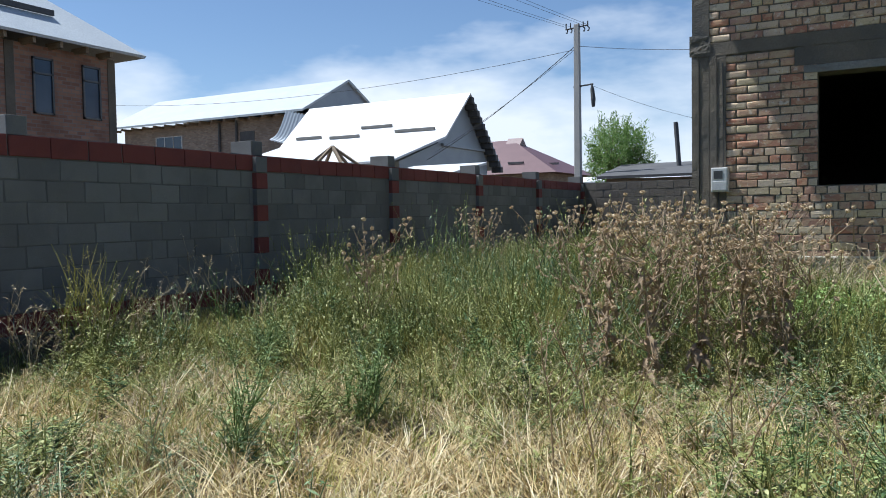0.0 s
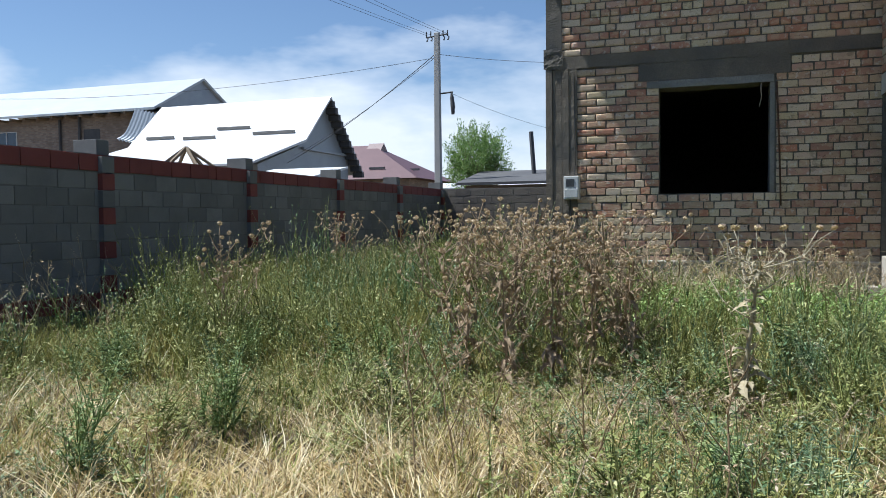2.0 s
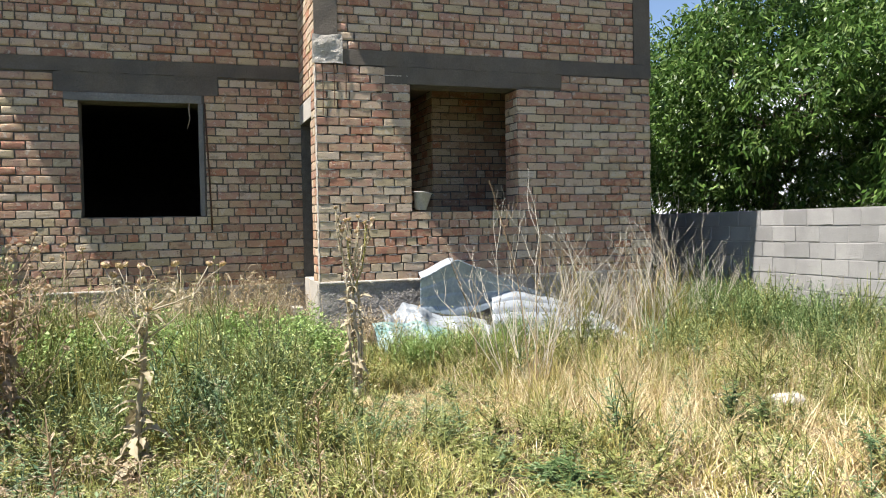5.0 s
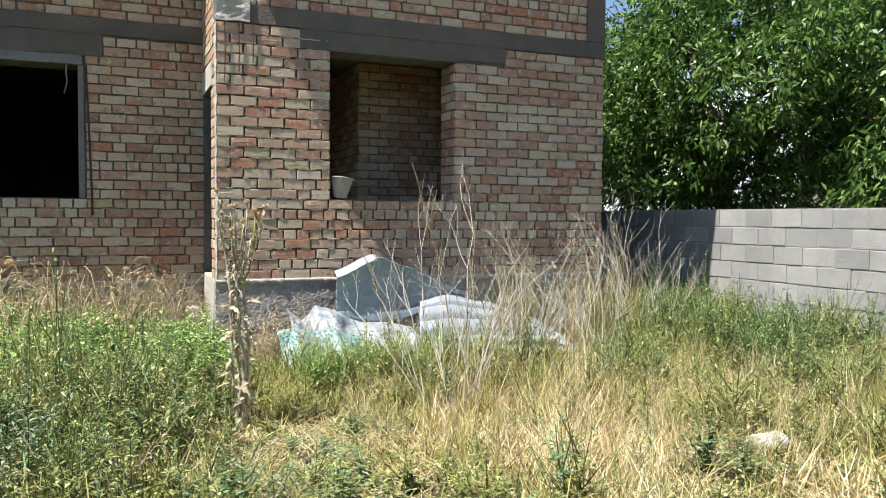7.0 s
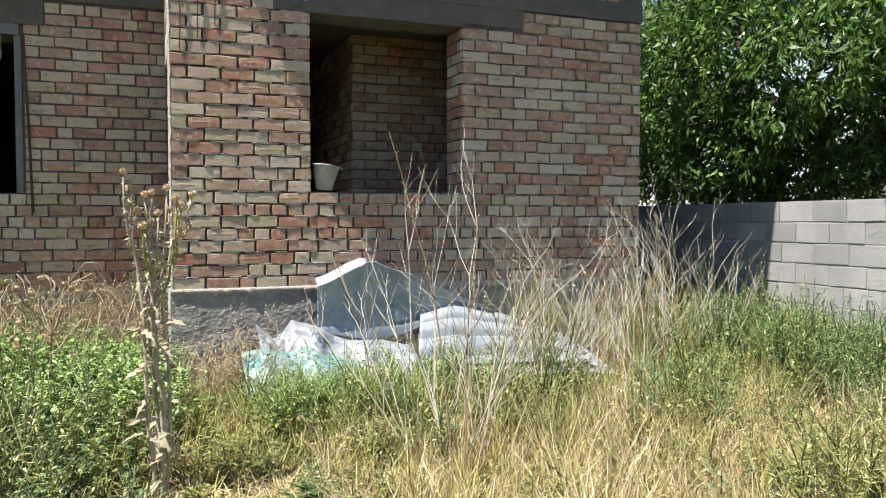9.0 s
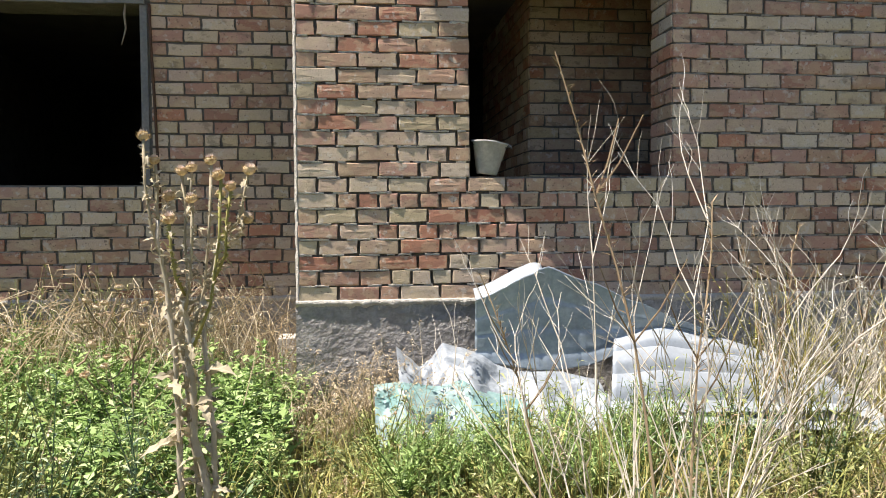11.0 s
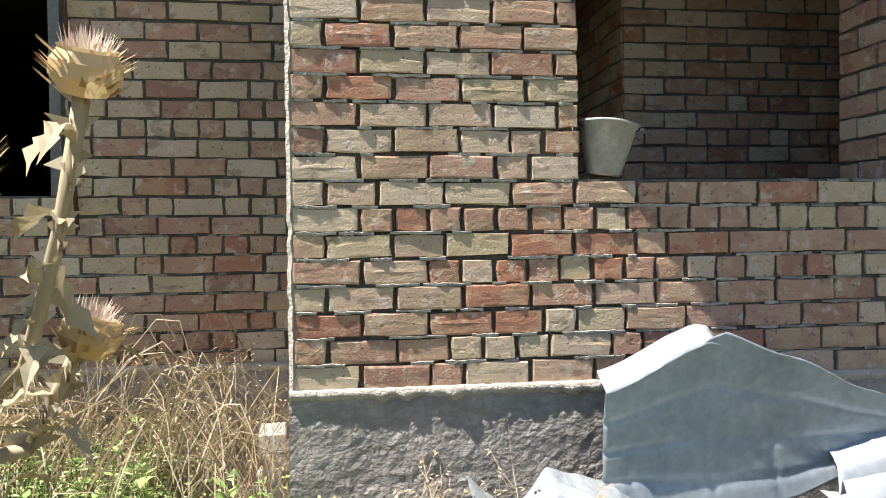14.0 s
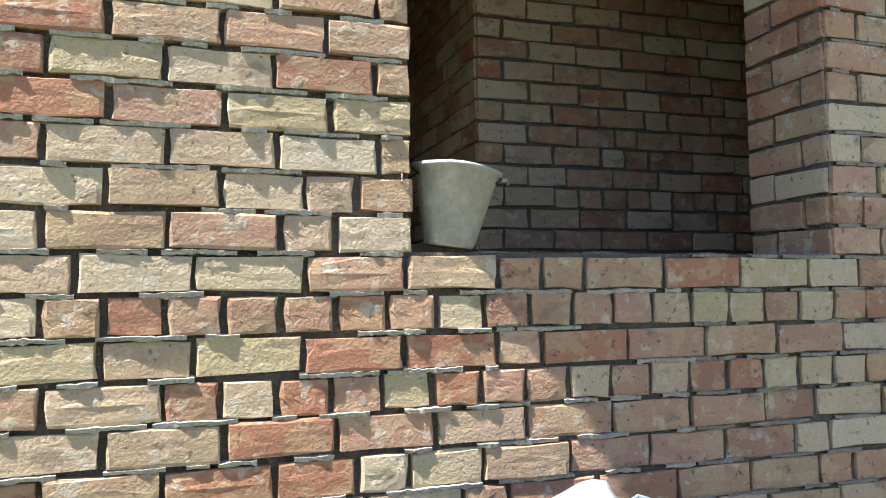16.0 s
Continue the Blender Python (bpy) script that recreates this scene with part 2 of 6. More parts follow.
M_BARK = rough_mat("bark", (0.12, 0.09, 0.06), (0.2, 0.16, 0.11), 6, 50, 0.95, 0.8, 0.02, stretch=(1, 1, 0.3))
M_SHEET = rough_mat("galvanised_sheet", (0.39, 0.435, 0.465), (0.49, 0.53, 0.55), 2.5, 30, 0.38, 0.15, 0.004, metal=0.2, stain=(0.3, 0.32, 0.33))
# darker, bluer copy of the same sheet; shade is put into its colour
M_SHEET_SHADED = rough_mat("galvanised_sheet_shaded", (0.29, 0.35, 0.39), (0.44, 0.5, 0.54), 4.5, 30, 0.42, 0.15, 0.004, metal=0.3, stain=(0.18, 0.2, 0.21))
M_FILM = rough_mat("plastic_film", (0.25, 0.28, 0.3), (0.36, 0.39, 0.4), 5, 50, 0.4, 0.3, 0.006)
M_FILM_TEAL = rough_mat("teal_film", (0.24, 0.33, 0.32), (0.36, 0.41, 0.4), 2.2, 50, 0.4, 0.3, 0.006, stain=(0.08, 0.26, 0.22))

G1, G2, G3, G4 = (0.055, 0.072, 0.02), (0.17, 0.19, 0.055), (0.34, 0.36, 0.13), (0.56, 0.55, 0.29)
M_WEED = leaf_mat("weed_leaves", [(0, G1), (0.4, G2), (0.75, G3), (1, G4)], (0.23, 0.26, 0.07), 0.8, 0.15)
M_BLUE_WEED = leaf_mat("grey_green_leaves", [(0, (0.04, 0.085, 0.045)), (0.5, (0.14, 0.22, 0.11)), (1, (0.42, 0.48, 0.3))], (0.14, 0.22, 0.06), 0.8, 0.15)
M_NETTLE = leaf_mat("nettle_leaves", [(0, (0.07, 0.13, 0.028)), (0.5, (0.24, 0.36, 0.1)), (1, (0.52, 0.62, 0.3))], (0.25, 0.36, 0.1), 2.0, 0.2)
M_GRASS = leaf_mat("green_grass", [(0, (0.07, 0.1, 0.02)), (0.5, (0.24, 0.27, 0.06)), (1, (0.56, 0.5, 0.2))], (0.5, 0.39, 0.13), 0.8, 0.15)
M_STRAW = leaf_mat("dry_straw", [(0, (0.2, 0.12, 0.045)), (0.35, (0.52, 0.41, 0.2)), (0.7, (0.76, 0.65, 0.4)), (1, (0.92, 0.84, 0.62))], (0.6, 0.45, 0.21), 1.1, 0.15)
M_DRYSTALK = leaf_mat("dry_stalks", [(0, (0.14, 0.09, 0.05)), (0.5, (0.36, 0.27, 0.16)), (1, (0.64, 0.56, 0.42))], (0.28, 0.18, 0.1), 1.5, 0.1, 0.8)
M_THISTLE = leaf_mat("dead_thistle", [(0, (0.15, 0.1, 0.065)), (0.45, (0.34, 0.26, 0.165)), (0.75, (0.54, 0.45, 0.32)), (1, (0.86, 0.79, 0.67))], (0.34, 0.23, 0.14), 7, 0.15, 0.8)
M_PALE_STEM = leaf_mat("pale_curly_stems", [(0, (0.26, 0.19, 0.1)), (0.5, (0.5, 0.41, 0.26)), (1, (0.78, 0.7, 0.54))], (0.36, 0.26, 0.13), 1.5, 0.15, 0.8)
M_BLEACHED = leaf_mat("bleached_stems", [(0, (0.48, 0.42, 0.33)), (0.5, (0.7, 0.64, 0.53)), (1, (0.86, 0.82, 0.73))], (0.56, 0.49, 0.38), 2.5, 0.1, 0.8)
M_GREEN_STEM = leaf_mat("yellow_green_stem", [(0, (0.2, 0.2, 0.06)), (0.5, (0.36, 0.34, 0.1)), (1, (0.55, 0.5, 0.24))], (0.42, 0.36, 0.14), 9, 0.2, 0.7)
M_HEAD = leaf_mat("thistle_head", [(0, (0.3, 0.19, 0.08)), (0.5, (0.48, 0.35, 0.18)), (1, (0.62, 0.5, 0.3))], (0.45, 0.3, 0.12), 9, 0.2, 0.8)
M_FLUFF = leaf_mat("thistle_fluff", [(0, (0.66, 0.52, 0.42)), (1, (0.82, 0.72, 0.62))], (0.6, 0.45, 0.36), 9, 0.3, 0.8)
M_HEAD_DEAD = leaf_mat("dead_thistle_head", [(0, (0.32, 0.22, 0.12)), (0.5, (0.5, 0.38, 0.22)), (1, (0.68, 0.57, 0.4))], (0.4, 0.28, 0.15), 9, 0.15, 0.85)
M_DARK_WEED = leaf_mat("dark_weed_leaves", [(0, (0.025, 0.05, 0.018)), (0.5, (0.075, 0.125, 0.04)), (1, (0.24, 0.32, 0.12))], (0.07, 0.12, 0.035), 0.8, 0.12)
M_BUSH = leaf_mat("blue_green_bush", [(0, (0.03, 0.06, 0.02)), (0.5, (0.12, 0.19, 0.06)), (1, (0.4, 0.48, 0.22))], (0.14, 0.21, 0.05), 2.0, 0.12)
M_LIVE_THISTLE = leaf_mat("thistle_stem_green", [(0, (0.24, 0.19, 0.12)), (0.35, (0.46, 0.4, 0.27)), (0.65, (0.66, 0.6, 0.48)), (1, (0.86, 0.82, 0.73))], (0.4, 0.33, 0.2), 7, 0.2, 0.8)
M_TREE_LEAF = leaf_mat("tree_leaves", [(0, (0.03, 0.07, 0.014)), (0.5, (0.08, 0.16, 0.03)), (0.85, (0.18, 0.29, 0.07)), (1, (0.34, 0.44, 0.16))], (0.06, 0.125, 0.025), 1.4, 0.3, 0.36)
M_WILLOW = leaf_mat("willow_leaves", [(0, (0.1, 0.19, 0.05)), (0.5, (0.2, 0.32, 0.09)), (1, (0.36, 0.46, 0.18))], (0.17, 0.28, 0.08), 0.6, 0.3, 0.5)


# ---- building helpers ----
def bm_box(bm, lo, hi, bevel=0.0):
    x0, y0, z0 = lo
    x1, y1, z1 = hi
    v = [bm.verts.new(p) for p in ((x0, y0, z0), (x1, y0, z0), (x1, y1, z0), (x0, y1, z0), (x0, y0, z1), (x1, y0, z1), (x1, y1, z1), (x0, y1, z1))]
    fs = [bm.faces.new([v[i] for i in q]) for q in ((0, 3, 2, 1), (4, 5, 6, 7), (0, 1, 5, 4), (1, 2, 6, 5), (2, 3, 7, 6), (3, 0, 4, 7))]
    if bevel:
        bmesh.ops.bevel(bm, geom=list({e for f in fs for e in f.edges}), offset=bevel, segments=2, affect="EDGES", profile=0.6)


def bm_tube(bm, points, radii, sides=8, cap=True):
    rings = []
    for i, p in enumerate(points):
        a, b = points[max(i - 1, 0)], points[min(i + 1, len(points) - 1)]
        d = (Vector(b) - Vector(a)).normalized()
        u = d.orthogonal().normalized() if abs(d.z) < 0.95 else (Vector((1, 0, 0)) - d * d.x).normalized()
        w = d.cross(u)
        r = radii[i] if isinstance(radii, (list, tuple)) else radii
        rings.append([bm.verts.new(Vector(p) + r * (math.cos(t) * u + math.sin(t) * w)) for t in (2 * math.pi * k / sides for k in range(sides))])
    for a, b in zip(rings, rings[1:]):
        for k in range(sides):
            bm.faces.new((a[k], a[(k + 1) % sides], b[(k + 1) % sides], b[k]))
    if cap:
        bm.faces.new(rings[0][::-1])
        bm.faces.new(rings[-1])


def bm_grid(bm, nu, nv, at):
    vs = [[bm.verts.new(at(i / nu, j / nv)) for j in range(nv + 1)] for i in range(nu + 1)]
    for i in range(nu):
        for j in range(nv):
            bm.faces.new((vs[i][j], vs[i + 1][j], vs[i + 1][j + 1], vs[i][j + 1]))


def finish(name, bm, mat, smooth=False):
    bmesh.ops.recalc_face_normals(bm, faces=bm.faces)
    me = bpy.data.meshes.new(name)
    bm.to_mesh(me)
    bm.free()
    me.materials.append(mat)
    if smooth:
        me.shade_smooth()
    return me


def part(name, bm, mat, parent=None, label="", smooth=False):
    ob = new(name, finish(name, bm, mat, smooth))
    ob.parent = parent
    if label:
        ob["label"] = label
    return ob


def box_part(name, lo, hi, mat, parent=None, label="", bevel=0.0):
    bm = bmesh.new()
    bm_box(bm, lo, hi, bevel)
    return part(name, bm, mat, parent, label)


def structure(name, lo, hi, mat, label, category, bevel=0.0):
    return tagged(box_part(name, lo, hi, mat, None, "", bevel), label, category, kind="structure")


def thing(name, label, category, at=(0, 0, 0), group="", kind=""):
    ob = new(name)
    ob.location = at
    ob.empty_display_size = 0.1
    return tagged(ob, label, category, group, kind)


def array_mesh(name, verts, faces, mat, smooth=False):
    """A mesh from numpy arrays; faces has 3 or 4 columns."""
    me = bpy.data.meshes.new(name)
    n = faces.shape[1]
    me.vertices.add(len(verts))
    me.vertices.foreach_set("co", np.ascontiguousarray(verts, dtype=np.float32).ravel())
    me.loops.add(faces.size)
    me.loops.foreach_set("vertex_index", np.ascontiguousarray(faces, dtype=np.int32).ravel())
    me.polygons.add(len(faces))
    me.polygons.foreach_set("loop_start", np.arange(0, faces.size, n, dtype=np.int32))
    me.update(calc_edges=True)
    me.materials.append(mat)
    if smooth:
        me.shade_smooth()
    return me


# ---- masonry ----
PITCH, JOINT = 0.0965, 0.0145
brick_meshes = {}


def brick_mesh(length, height, mat, seed, depth=0.07, rough=0.0046, chamfer=0.004):
    """A worn block: front outline of eight points, chamfered, chipped. x along the wall, -y outwards, z up, origin at its lower left."""
    key = (round(length, 2), round(height, 3), mat.name, seed, depth)
    if key in brick_meshes:
        return brick_meshes[key]
    rng = random.Random(hash((key[0], key[1], seed)))
    L, H = key[0], height
    out = [(0, 0), (L / 2, 0), (L, 0), (L, H / 2), (L, H), (L / 2, H), (0, H), (0, H / 2)]
    rings = []
    for y, inset in ((depth, 0.0), (chamfer * 0.7, 0.0), (0.0, chamfer)):
        ring = []
        for x, z in out:
            px = x + (inset if x == 0 else -inset if x == L else 0)
            pz = z + (inset if z == 0 else -inset if z == H else 0)
            j = rough if y < depth else 0
            ring.append((px + rng.uniform(-j, j), y + rng.uniform(-j, j) * 0.12, pz + rng.uniform(-j, j)))
        if y == 0 and rng.random() < 0.6:
            k = rng.choice((0, 2, 4, 6))
            x, y2, z = ring[k]
            ring[k] = (x + (0.02 if x < L / 2 else -0.02), y2 + 0.001, z + (0.014 if z < H / 2 else -0.014))
        rings.append(ring)
    # the face is dished and bulged a little
    k = min(0.03, H * 0.3)
    rings.append([(x + (L / 2 - x) * min(1, 2 * k / L), y + rng.uniform(-0.0009, 0.0005), z + (H / 2 - z) * 2 * k / H) for x, y, z in rings[-1]])
    bm = bmesh.new()
    vs = [[bm.verts.new(p) for p in r] for r in rings]
    for a, b in zip(vs, vs[1:]):
        for k in range(8):
            bm.faces.new((a[k], a[(k + 1) % 8], b[(k + 1) % 8], b[k]))
    bm.faces.new(vs[3])
    brick_meshes[key] = finish("brick", bm, mat)
    return brick_meshes[key]


def cut(spans, a, b):
    """The spans with the stretch a..b taken out."""
    res = []
    for s, e in spans:
        if b <= s or a >= e:
            res.append((s, e))
        else:
            if a > s + 0.02:
                res.append((s, a))
            if b < e - 0.02:
                res.append((b, e))
    return res


def courses(length, z0, n, pitch, unit, half, seed, holes=(), header_rows=(), half_rate=0.12, joint=JOINT):
    """Lays n courses over a face; returns (u, z, length) of each brick. holes: (u0, u1, z0, z1) left open."""
    rng = random.Random(seed)
    laid = []
    under, ends = [], []
    for r in range(n):
        z = z0 + r * pitch
        under, ends = ends, []
        spans = [(0.0, length)]
        for u0, u1, h0, h1 in holes:
            if z + pitch * 0.5 > h0 and z + pitch * 0.5 < h1:
                spans = cut(spans, u0, u1)
        for s, e in spans:
            u = s
            first = True
            while u < e - 0.015:
                if first and r % 2 and unit - half > 0.05:
                    w = half
                elif r in header_rows and u > 0.3 and rng.random() < 0.93:
                    w = half
                else:
                    w = half if rng.random() < half_rate else unit
                first = False
                # break the bond: no upright joint stands on the joint below
                for other in (unit, half, unit * 0.76):
                    if r in header_rows and w == half:
                        break
                    if all(abs(u + w - q) > unit * 0.15 for q in under):
                        break
                    w = other
                w *= rng.uniform(0.965, 1.025)
                rest = e - u - w - joint
                if rest < 0.07:
                    w = e - u - (0 if rest > -joint else 0)
                w = min(w, e - u)
                if w > 0.03:
                    laid.append((u + 0.001, z + rng.uniform(-0.0025, 0.0025), round(min(w, e - u) - 0.002, 2)))
                ends.append(u + w)
                u += w + joint
    return laid


def lay(owner, pieces, frame_m, height, mats, near=None, count=300, name="brick", proud=0.012, uneven=0.0035, seed=0, depth=0.07, turn=0.0035):
    """Sets the pieces on a face. frame_m takes (u, outward -y, z) into the world. The count nearest to near are parts, the rest one joined part."""
    rng = random.Random(seed)
    if near is not None:
        pieces = sorted(pieces, key=lambda p: (p[0] + p[2] / 2 - near[0]) ** 2 + (p[1] - near[1]) ** 2)
    verts, faces, base = [], [], 0
    for i, (u, z, w) in enumerate(pieces):
        m = frame_m @ Matrix.Translation((u, -(proud(u) if callable(proud) else proud) + rng.uniform(-uneven, uneven), z)) @ Matrix.Rotation(rng.gauss(0, turn * 2), 4, "Y") @ Matrix.Rotation(rng.gauss(0, turn), 4, "Z")
        if i < count:
            ob = new(name, brick_mesh(w, height, mats[0], rng.randrange(6), depth))
            ob.parent = owner
            ob.matrix_parent_inverse = owner.matrix_world.inverted()
            ob.matrix_basis = m
        else:
            me = brick_mesh(w, height, mats[0], rng.randrange(6), depth)
            co = np.empty(len(me.vertices) * 3, dtype=np.float32)
            me.vertices.foreach_get("co", co)
            mm = np.array(m)
            verts.append(co.reshape(-1, 3) @ mm[:3, :3].T + mm[:3, 3])
            for p in me.polygons:
                ix = [base + k for k in p.vertices]
                if len(ix) == 4:
                    faces.append(ix)
                else:
                    faces += [[ix[0], ix[1], ix[2], ix[3]], [ix[0], ix[3], ix[4], ix[7]], [ix[4], ix[5], ix[6], ix[7]]]
            base += len(me.vertices)
    if verts:
        ob = new(name + "work", array_mesh(name + "work", np.concatenate(verts), np.array(faces), mats[1]))
        ob.parent = owner
        ob["kind"] = "stuff"


def wall_with_holes(name, plane, length, thick, z0, z1, holes, mat, label, category="wall"):
    """A wall of boxes round its openings. plane takes (u, depth, z) into the world."""
    bm = bmesh.new()
    us = sorted({0.0, length, *[h[0] for h in holes], *[h[1] for h in holes]})
    for a, b in zip(us, us[1:]):
        gaps = sorted((h[2], h[3]) for h in holes if h[0] <= a + 1e-6 and h[1] >= b - 1e-6)
        z = z0
        for g0, g1 in gaps:
            if g0 > z:
                bm_box(bm, (a, 0, z), (b, thick, g0))
            z = g1
        if z < z1:
            bm_box(bm, (a, 0, z), (b, thick, z1))
    bmesh.ops.transform(bm, matrix=plane, verts=bm.verts)
    bmesh.ops.remove_doubles(bm, verts=bm.verts, dist=0.0005)
    return tagged(part(name, bm, mat), label, category, kind="structure")


# ---- the unfinished brick house ----
FLOOR, SILL, TOP = 0.778, 1.55, 5.6
BEAM0, BEAM1 = 3.19, 3.36
T = 0.34
Z_FACE = 0.78
N_LOW = 25
YA = 1.15
W1 = (-2.51, -1.205, SILL, 2.88)
W2 = (1.07, 2.412, SILL, 3.0)
XA, XB = -3.94, 4.25
FACE_A = Matrix.Translation((XA, YA, 0))
FACE_B = Matrix.Identity(4)
SIDE_B = Matrix.Translation((0, YA, 0)) @ Matrix.Rotation(radians(-90), 4, "Z")

hole_a = (W1[0] - XA, W1[1] - XA, W1[2], W1[3])
hole_b = W2
door = (0.03, 0.8, FLOOR, 2.65)
wall_a = wall_with_holes("wall_front_recessed", FACE_A, -XA, T, 0, TOP, [hole_a], M_MORTAR, "recessed brick front wall with an empty window opening")
wall_b = wall_with_holes("wall_front_wing", FACE_B, XB, T, 0, TOP, [hole_b], M_MORTAR, "rough red and buff brick wall of the projecting wing")
wall_s = wall_with_holes("wall_wing_side", Matrix.Translation((0, YA, 0)) @ Matrix.Rotation(radians(-90), 4, "Z"), YA - T, T, 0, TOP, [door], M_MORTAR, "sunlit brick side wall with an open doorway")
structure("wall_left", (XA, YA + T, 0), (XA + T, 8, TOP), M_MORTAR, "plain side wall of the unfinished house", "wall")
structure("wall_right", (XB - T, T, 0), (XB, 8, TOP), M_MORTAR, "plain side wall of the unfinished house", "wall")
structure("wall_back", (XA, 8, 0), (XB, 8 + T, TOP), M_MORTAR, "plain back wall of the unfinished house", "wall")
structure("wall_inner", (0.0, YA + 0.001, 0), (T, 8, TOP), M_MORTAR, "inner wall between two unfinished rooms", "wall")
structure("floor_west", (XA + T, YA + T, 0.3), (0, 8, FLOOR - 0.02), M_PLINTH, "bare concrete floor inside the house", "floor")
# unseen floor, coloured dark so that less light bounces inside the wing
structure("floor_east", (T, T, 0.3), (XB - T, 8, FLOOR - 0.02), M_CONCRETE, "bare concrete floor inside the wing, toned dark to dim the room", "floor")
structure("ceiling_west", (XA + T, YA + T, BEAM0), (0, 8, BEAM1), M_CONCRETE, "raw concrete slab above the ground floor", "ceiling")
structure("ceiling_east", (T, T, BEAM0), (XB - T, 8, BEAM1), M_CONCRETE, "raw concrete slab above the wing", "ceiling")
partition = structure("wall_partition", (1.78, 1.35, FLOOR - 0.02), (XB - T - 0.001, 4.6, BEAM0), M_MORTAR, "inner brick partition seen through the window opening", "wall")

# roof with its deep eaves
bm = bmesh.new()
bm_box(bm, (XA - 0.6, YA - 0.66, TOP), (-0.6, 8.9, TOP + 0.12))
bm_box(bm, (-0.6, -0.66, TOP), (XB + 0.6, 8.9, TOP + 0.12))
v = [bm.verts.new(p) for p in ((XA - 0.6, YA - 0.66, TOP + 0.125), (XB + 0.6, YA - 0.66, TOP + 0.125), (XB + 0.6, 8.9, TOP + 0.125), (XA - 0.6, 8.9, TOP + 0.125), (XA + 3, 4.6, TOP + 1.9), (XB - 3, 4.6, TOP + 1.9))]
for q in ((0, 1, 5, 4), (1, 2, 5), (2, 3, 4, 5), (3, 0, 4), (0, 3, 2, 1)):
    bm.faces.new([v[i] for i in q])
tagged(part("roof", bm, M_ROOF_GREY), "grey metal roof with wide eaves over the brick house", "roof", kind="structure")

# ring beam, lintels, columns
def rough_box(bm, lo, hi, amp, step=0.08, seed=0):
    """A cast box with a slightly uneven front face."""
    x0, y0, z0 = lo
    x1, y1, z1 = hi
    nu, nv = max(2, int((x1 - x0) / step)), max(2, int((z1 - z0) / step))

    def at(u, w):
        edge = 0.35 if u in (0, 1) or w in (0, 1) else 1.0
        x, z = x0 + u * (x1 - x0), z0 + w * (z1 - z0)
        d = noise.noise((x * 4 + seed, z * 9, seed)) + 0.5 * noise.noise((x * 17, z * 23, seed + 3))
        n2 = noise.noise((x * 6, seed, z * 6)) * amp * 1.2
        return (x, y0 + amp * edge * d, z + (n2 if w in (0, 1) else 0))
    bm_grid(bm, nu, nv, at)
    bm_box(bm, (x0, y0 + amp * 1.6 + 0.001, z0 + 0.004), (x1, y1, z1 - 0.004))


def cast(name, lo, hi, amp, label, category, mat=None, seed=0):
    bm = bmesh.new()
    rough_box(bm, lo, hi, amp, seed=seed)
    return tagged(part(name, bm, mat or M_CONCRETE), label, category, kind="structure")


P = 0.02
cast("beam_recessed", (XA - 0.012, YA - P - 0.008, BEAM0 + 0.01), (-0.001, YA + 0.04, BEAM1), 0.006, "dark concrete ring beam across the recessed wall", "beam", seed=1)
cast("beam_wing", (0.03, -P - 0.004, BEAM0), (XB + 0.012, 0.04, BEAM1), 0.006, "dark concrete ring beam across the wing", "beam", seed=2)
cast("lintel_1", (-2.76, YA - P - 0.002, 2.975), (-0.98, YA + T - 0.01, BEAM0 + 0.01), 0.005, "concrete lintel above the recessed window opening", "lintel", seed=3)
cast("lintel_2", (0.78, -P, 3.0), (2.42, T - 0.01, BEAM0 - 0.001), 0.005, "concrete lintel above the wing's window opening", "lintel", seed=4)
cast("lintel_2_end", (2.421, -P, 3.03), (3.0, 0.05, BEAM0 - 0.001), 0.005, "stepped end of the concrete lintel", "lintel", seed=5)
cast("lintel_1_board", (-2.66, YA - 0.035, 2.88), (-1.17, YA + 0.1, 2.97), 0.006, "rough grey formwork board left over the window", "lintel", M_PLASTER, seed=6)
bm = bmesh.new()
for k, (x0, x1, d) in enumerate(((-0.01, 0.075, 0.012), (0.081, 0.2, 0.002), (0.205, 0.29, 0.009), (0.295, 0.4, 0.0))):
    rough_box(bm, (XA + x0, YA - P - 0.004 - d, 0.2), (XA + x1, YA + 0.05, BEAM0 + 0.008), 0.006, 0.04, seed=20 + k)
tagged(part("column_1", bm, M_CONCRETE), "board-marked concrete corner column", "column", kind="structure")
cast("column_2", (XA - 0.006, YA - P - 0.004, BEAM1 + 0.002), (XA + 0.2, YA + 0.05, TOP - 0.002), 0.006, "concrete corner column of the upper storey", "column", seed=8)
cast("column_3", (-0.006, -P - 0.004, BEAM1 + 0.002), (0.25, 0.05, TOP - 0.002), 0.006, "concrete corner column of the wing's upper storey", "column", seed=9)
cast("column_4", (XB - 0.23, -P - 0.004, BEAM1 + 0.002), (XB + 0.006, 0.05, TOP - 0.002), 0.006, "concrete corner column at the wing's far end", "column", seed=10)
bm = bmesh.new()
rough_box(bm, (0, -0.012, 2.65), (0.86, 0.3, 2.88), 0.004, seed=12)
bmesh.ops.transform(bm, matrix=Matrix.Translation((0, YA, 0)) @ Matrix.Rotation(radians(-90), 4, "Z"), verts=bm.verts)
tagged(part("lintel_door", bm, M_STEP), "pale concrete lintel over the doorway", "lintel", kind="structure")
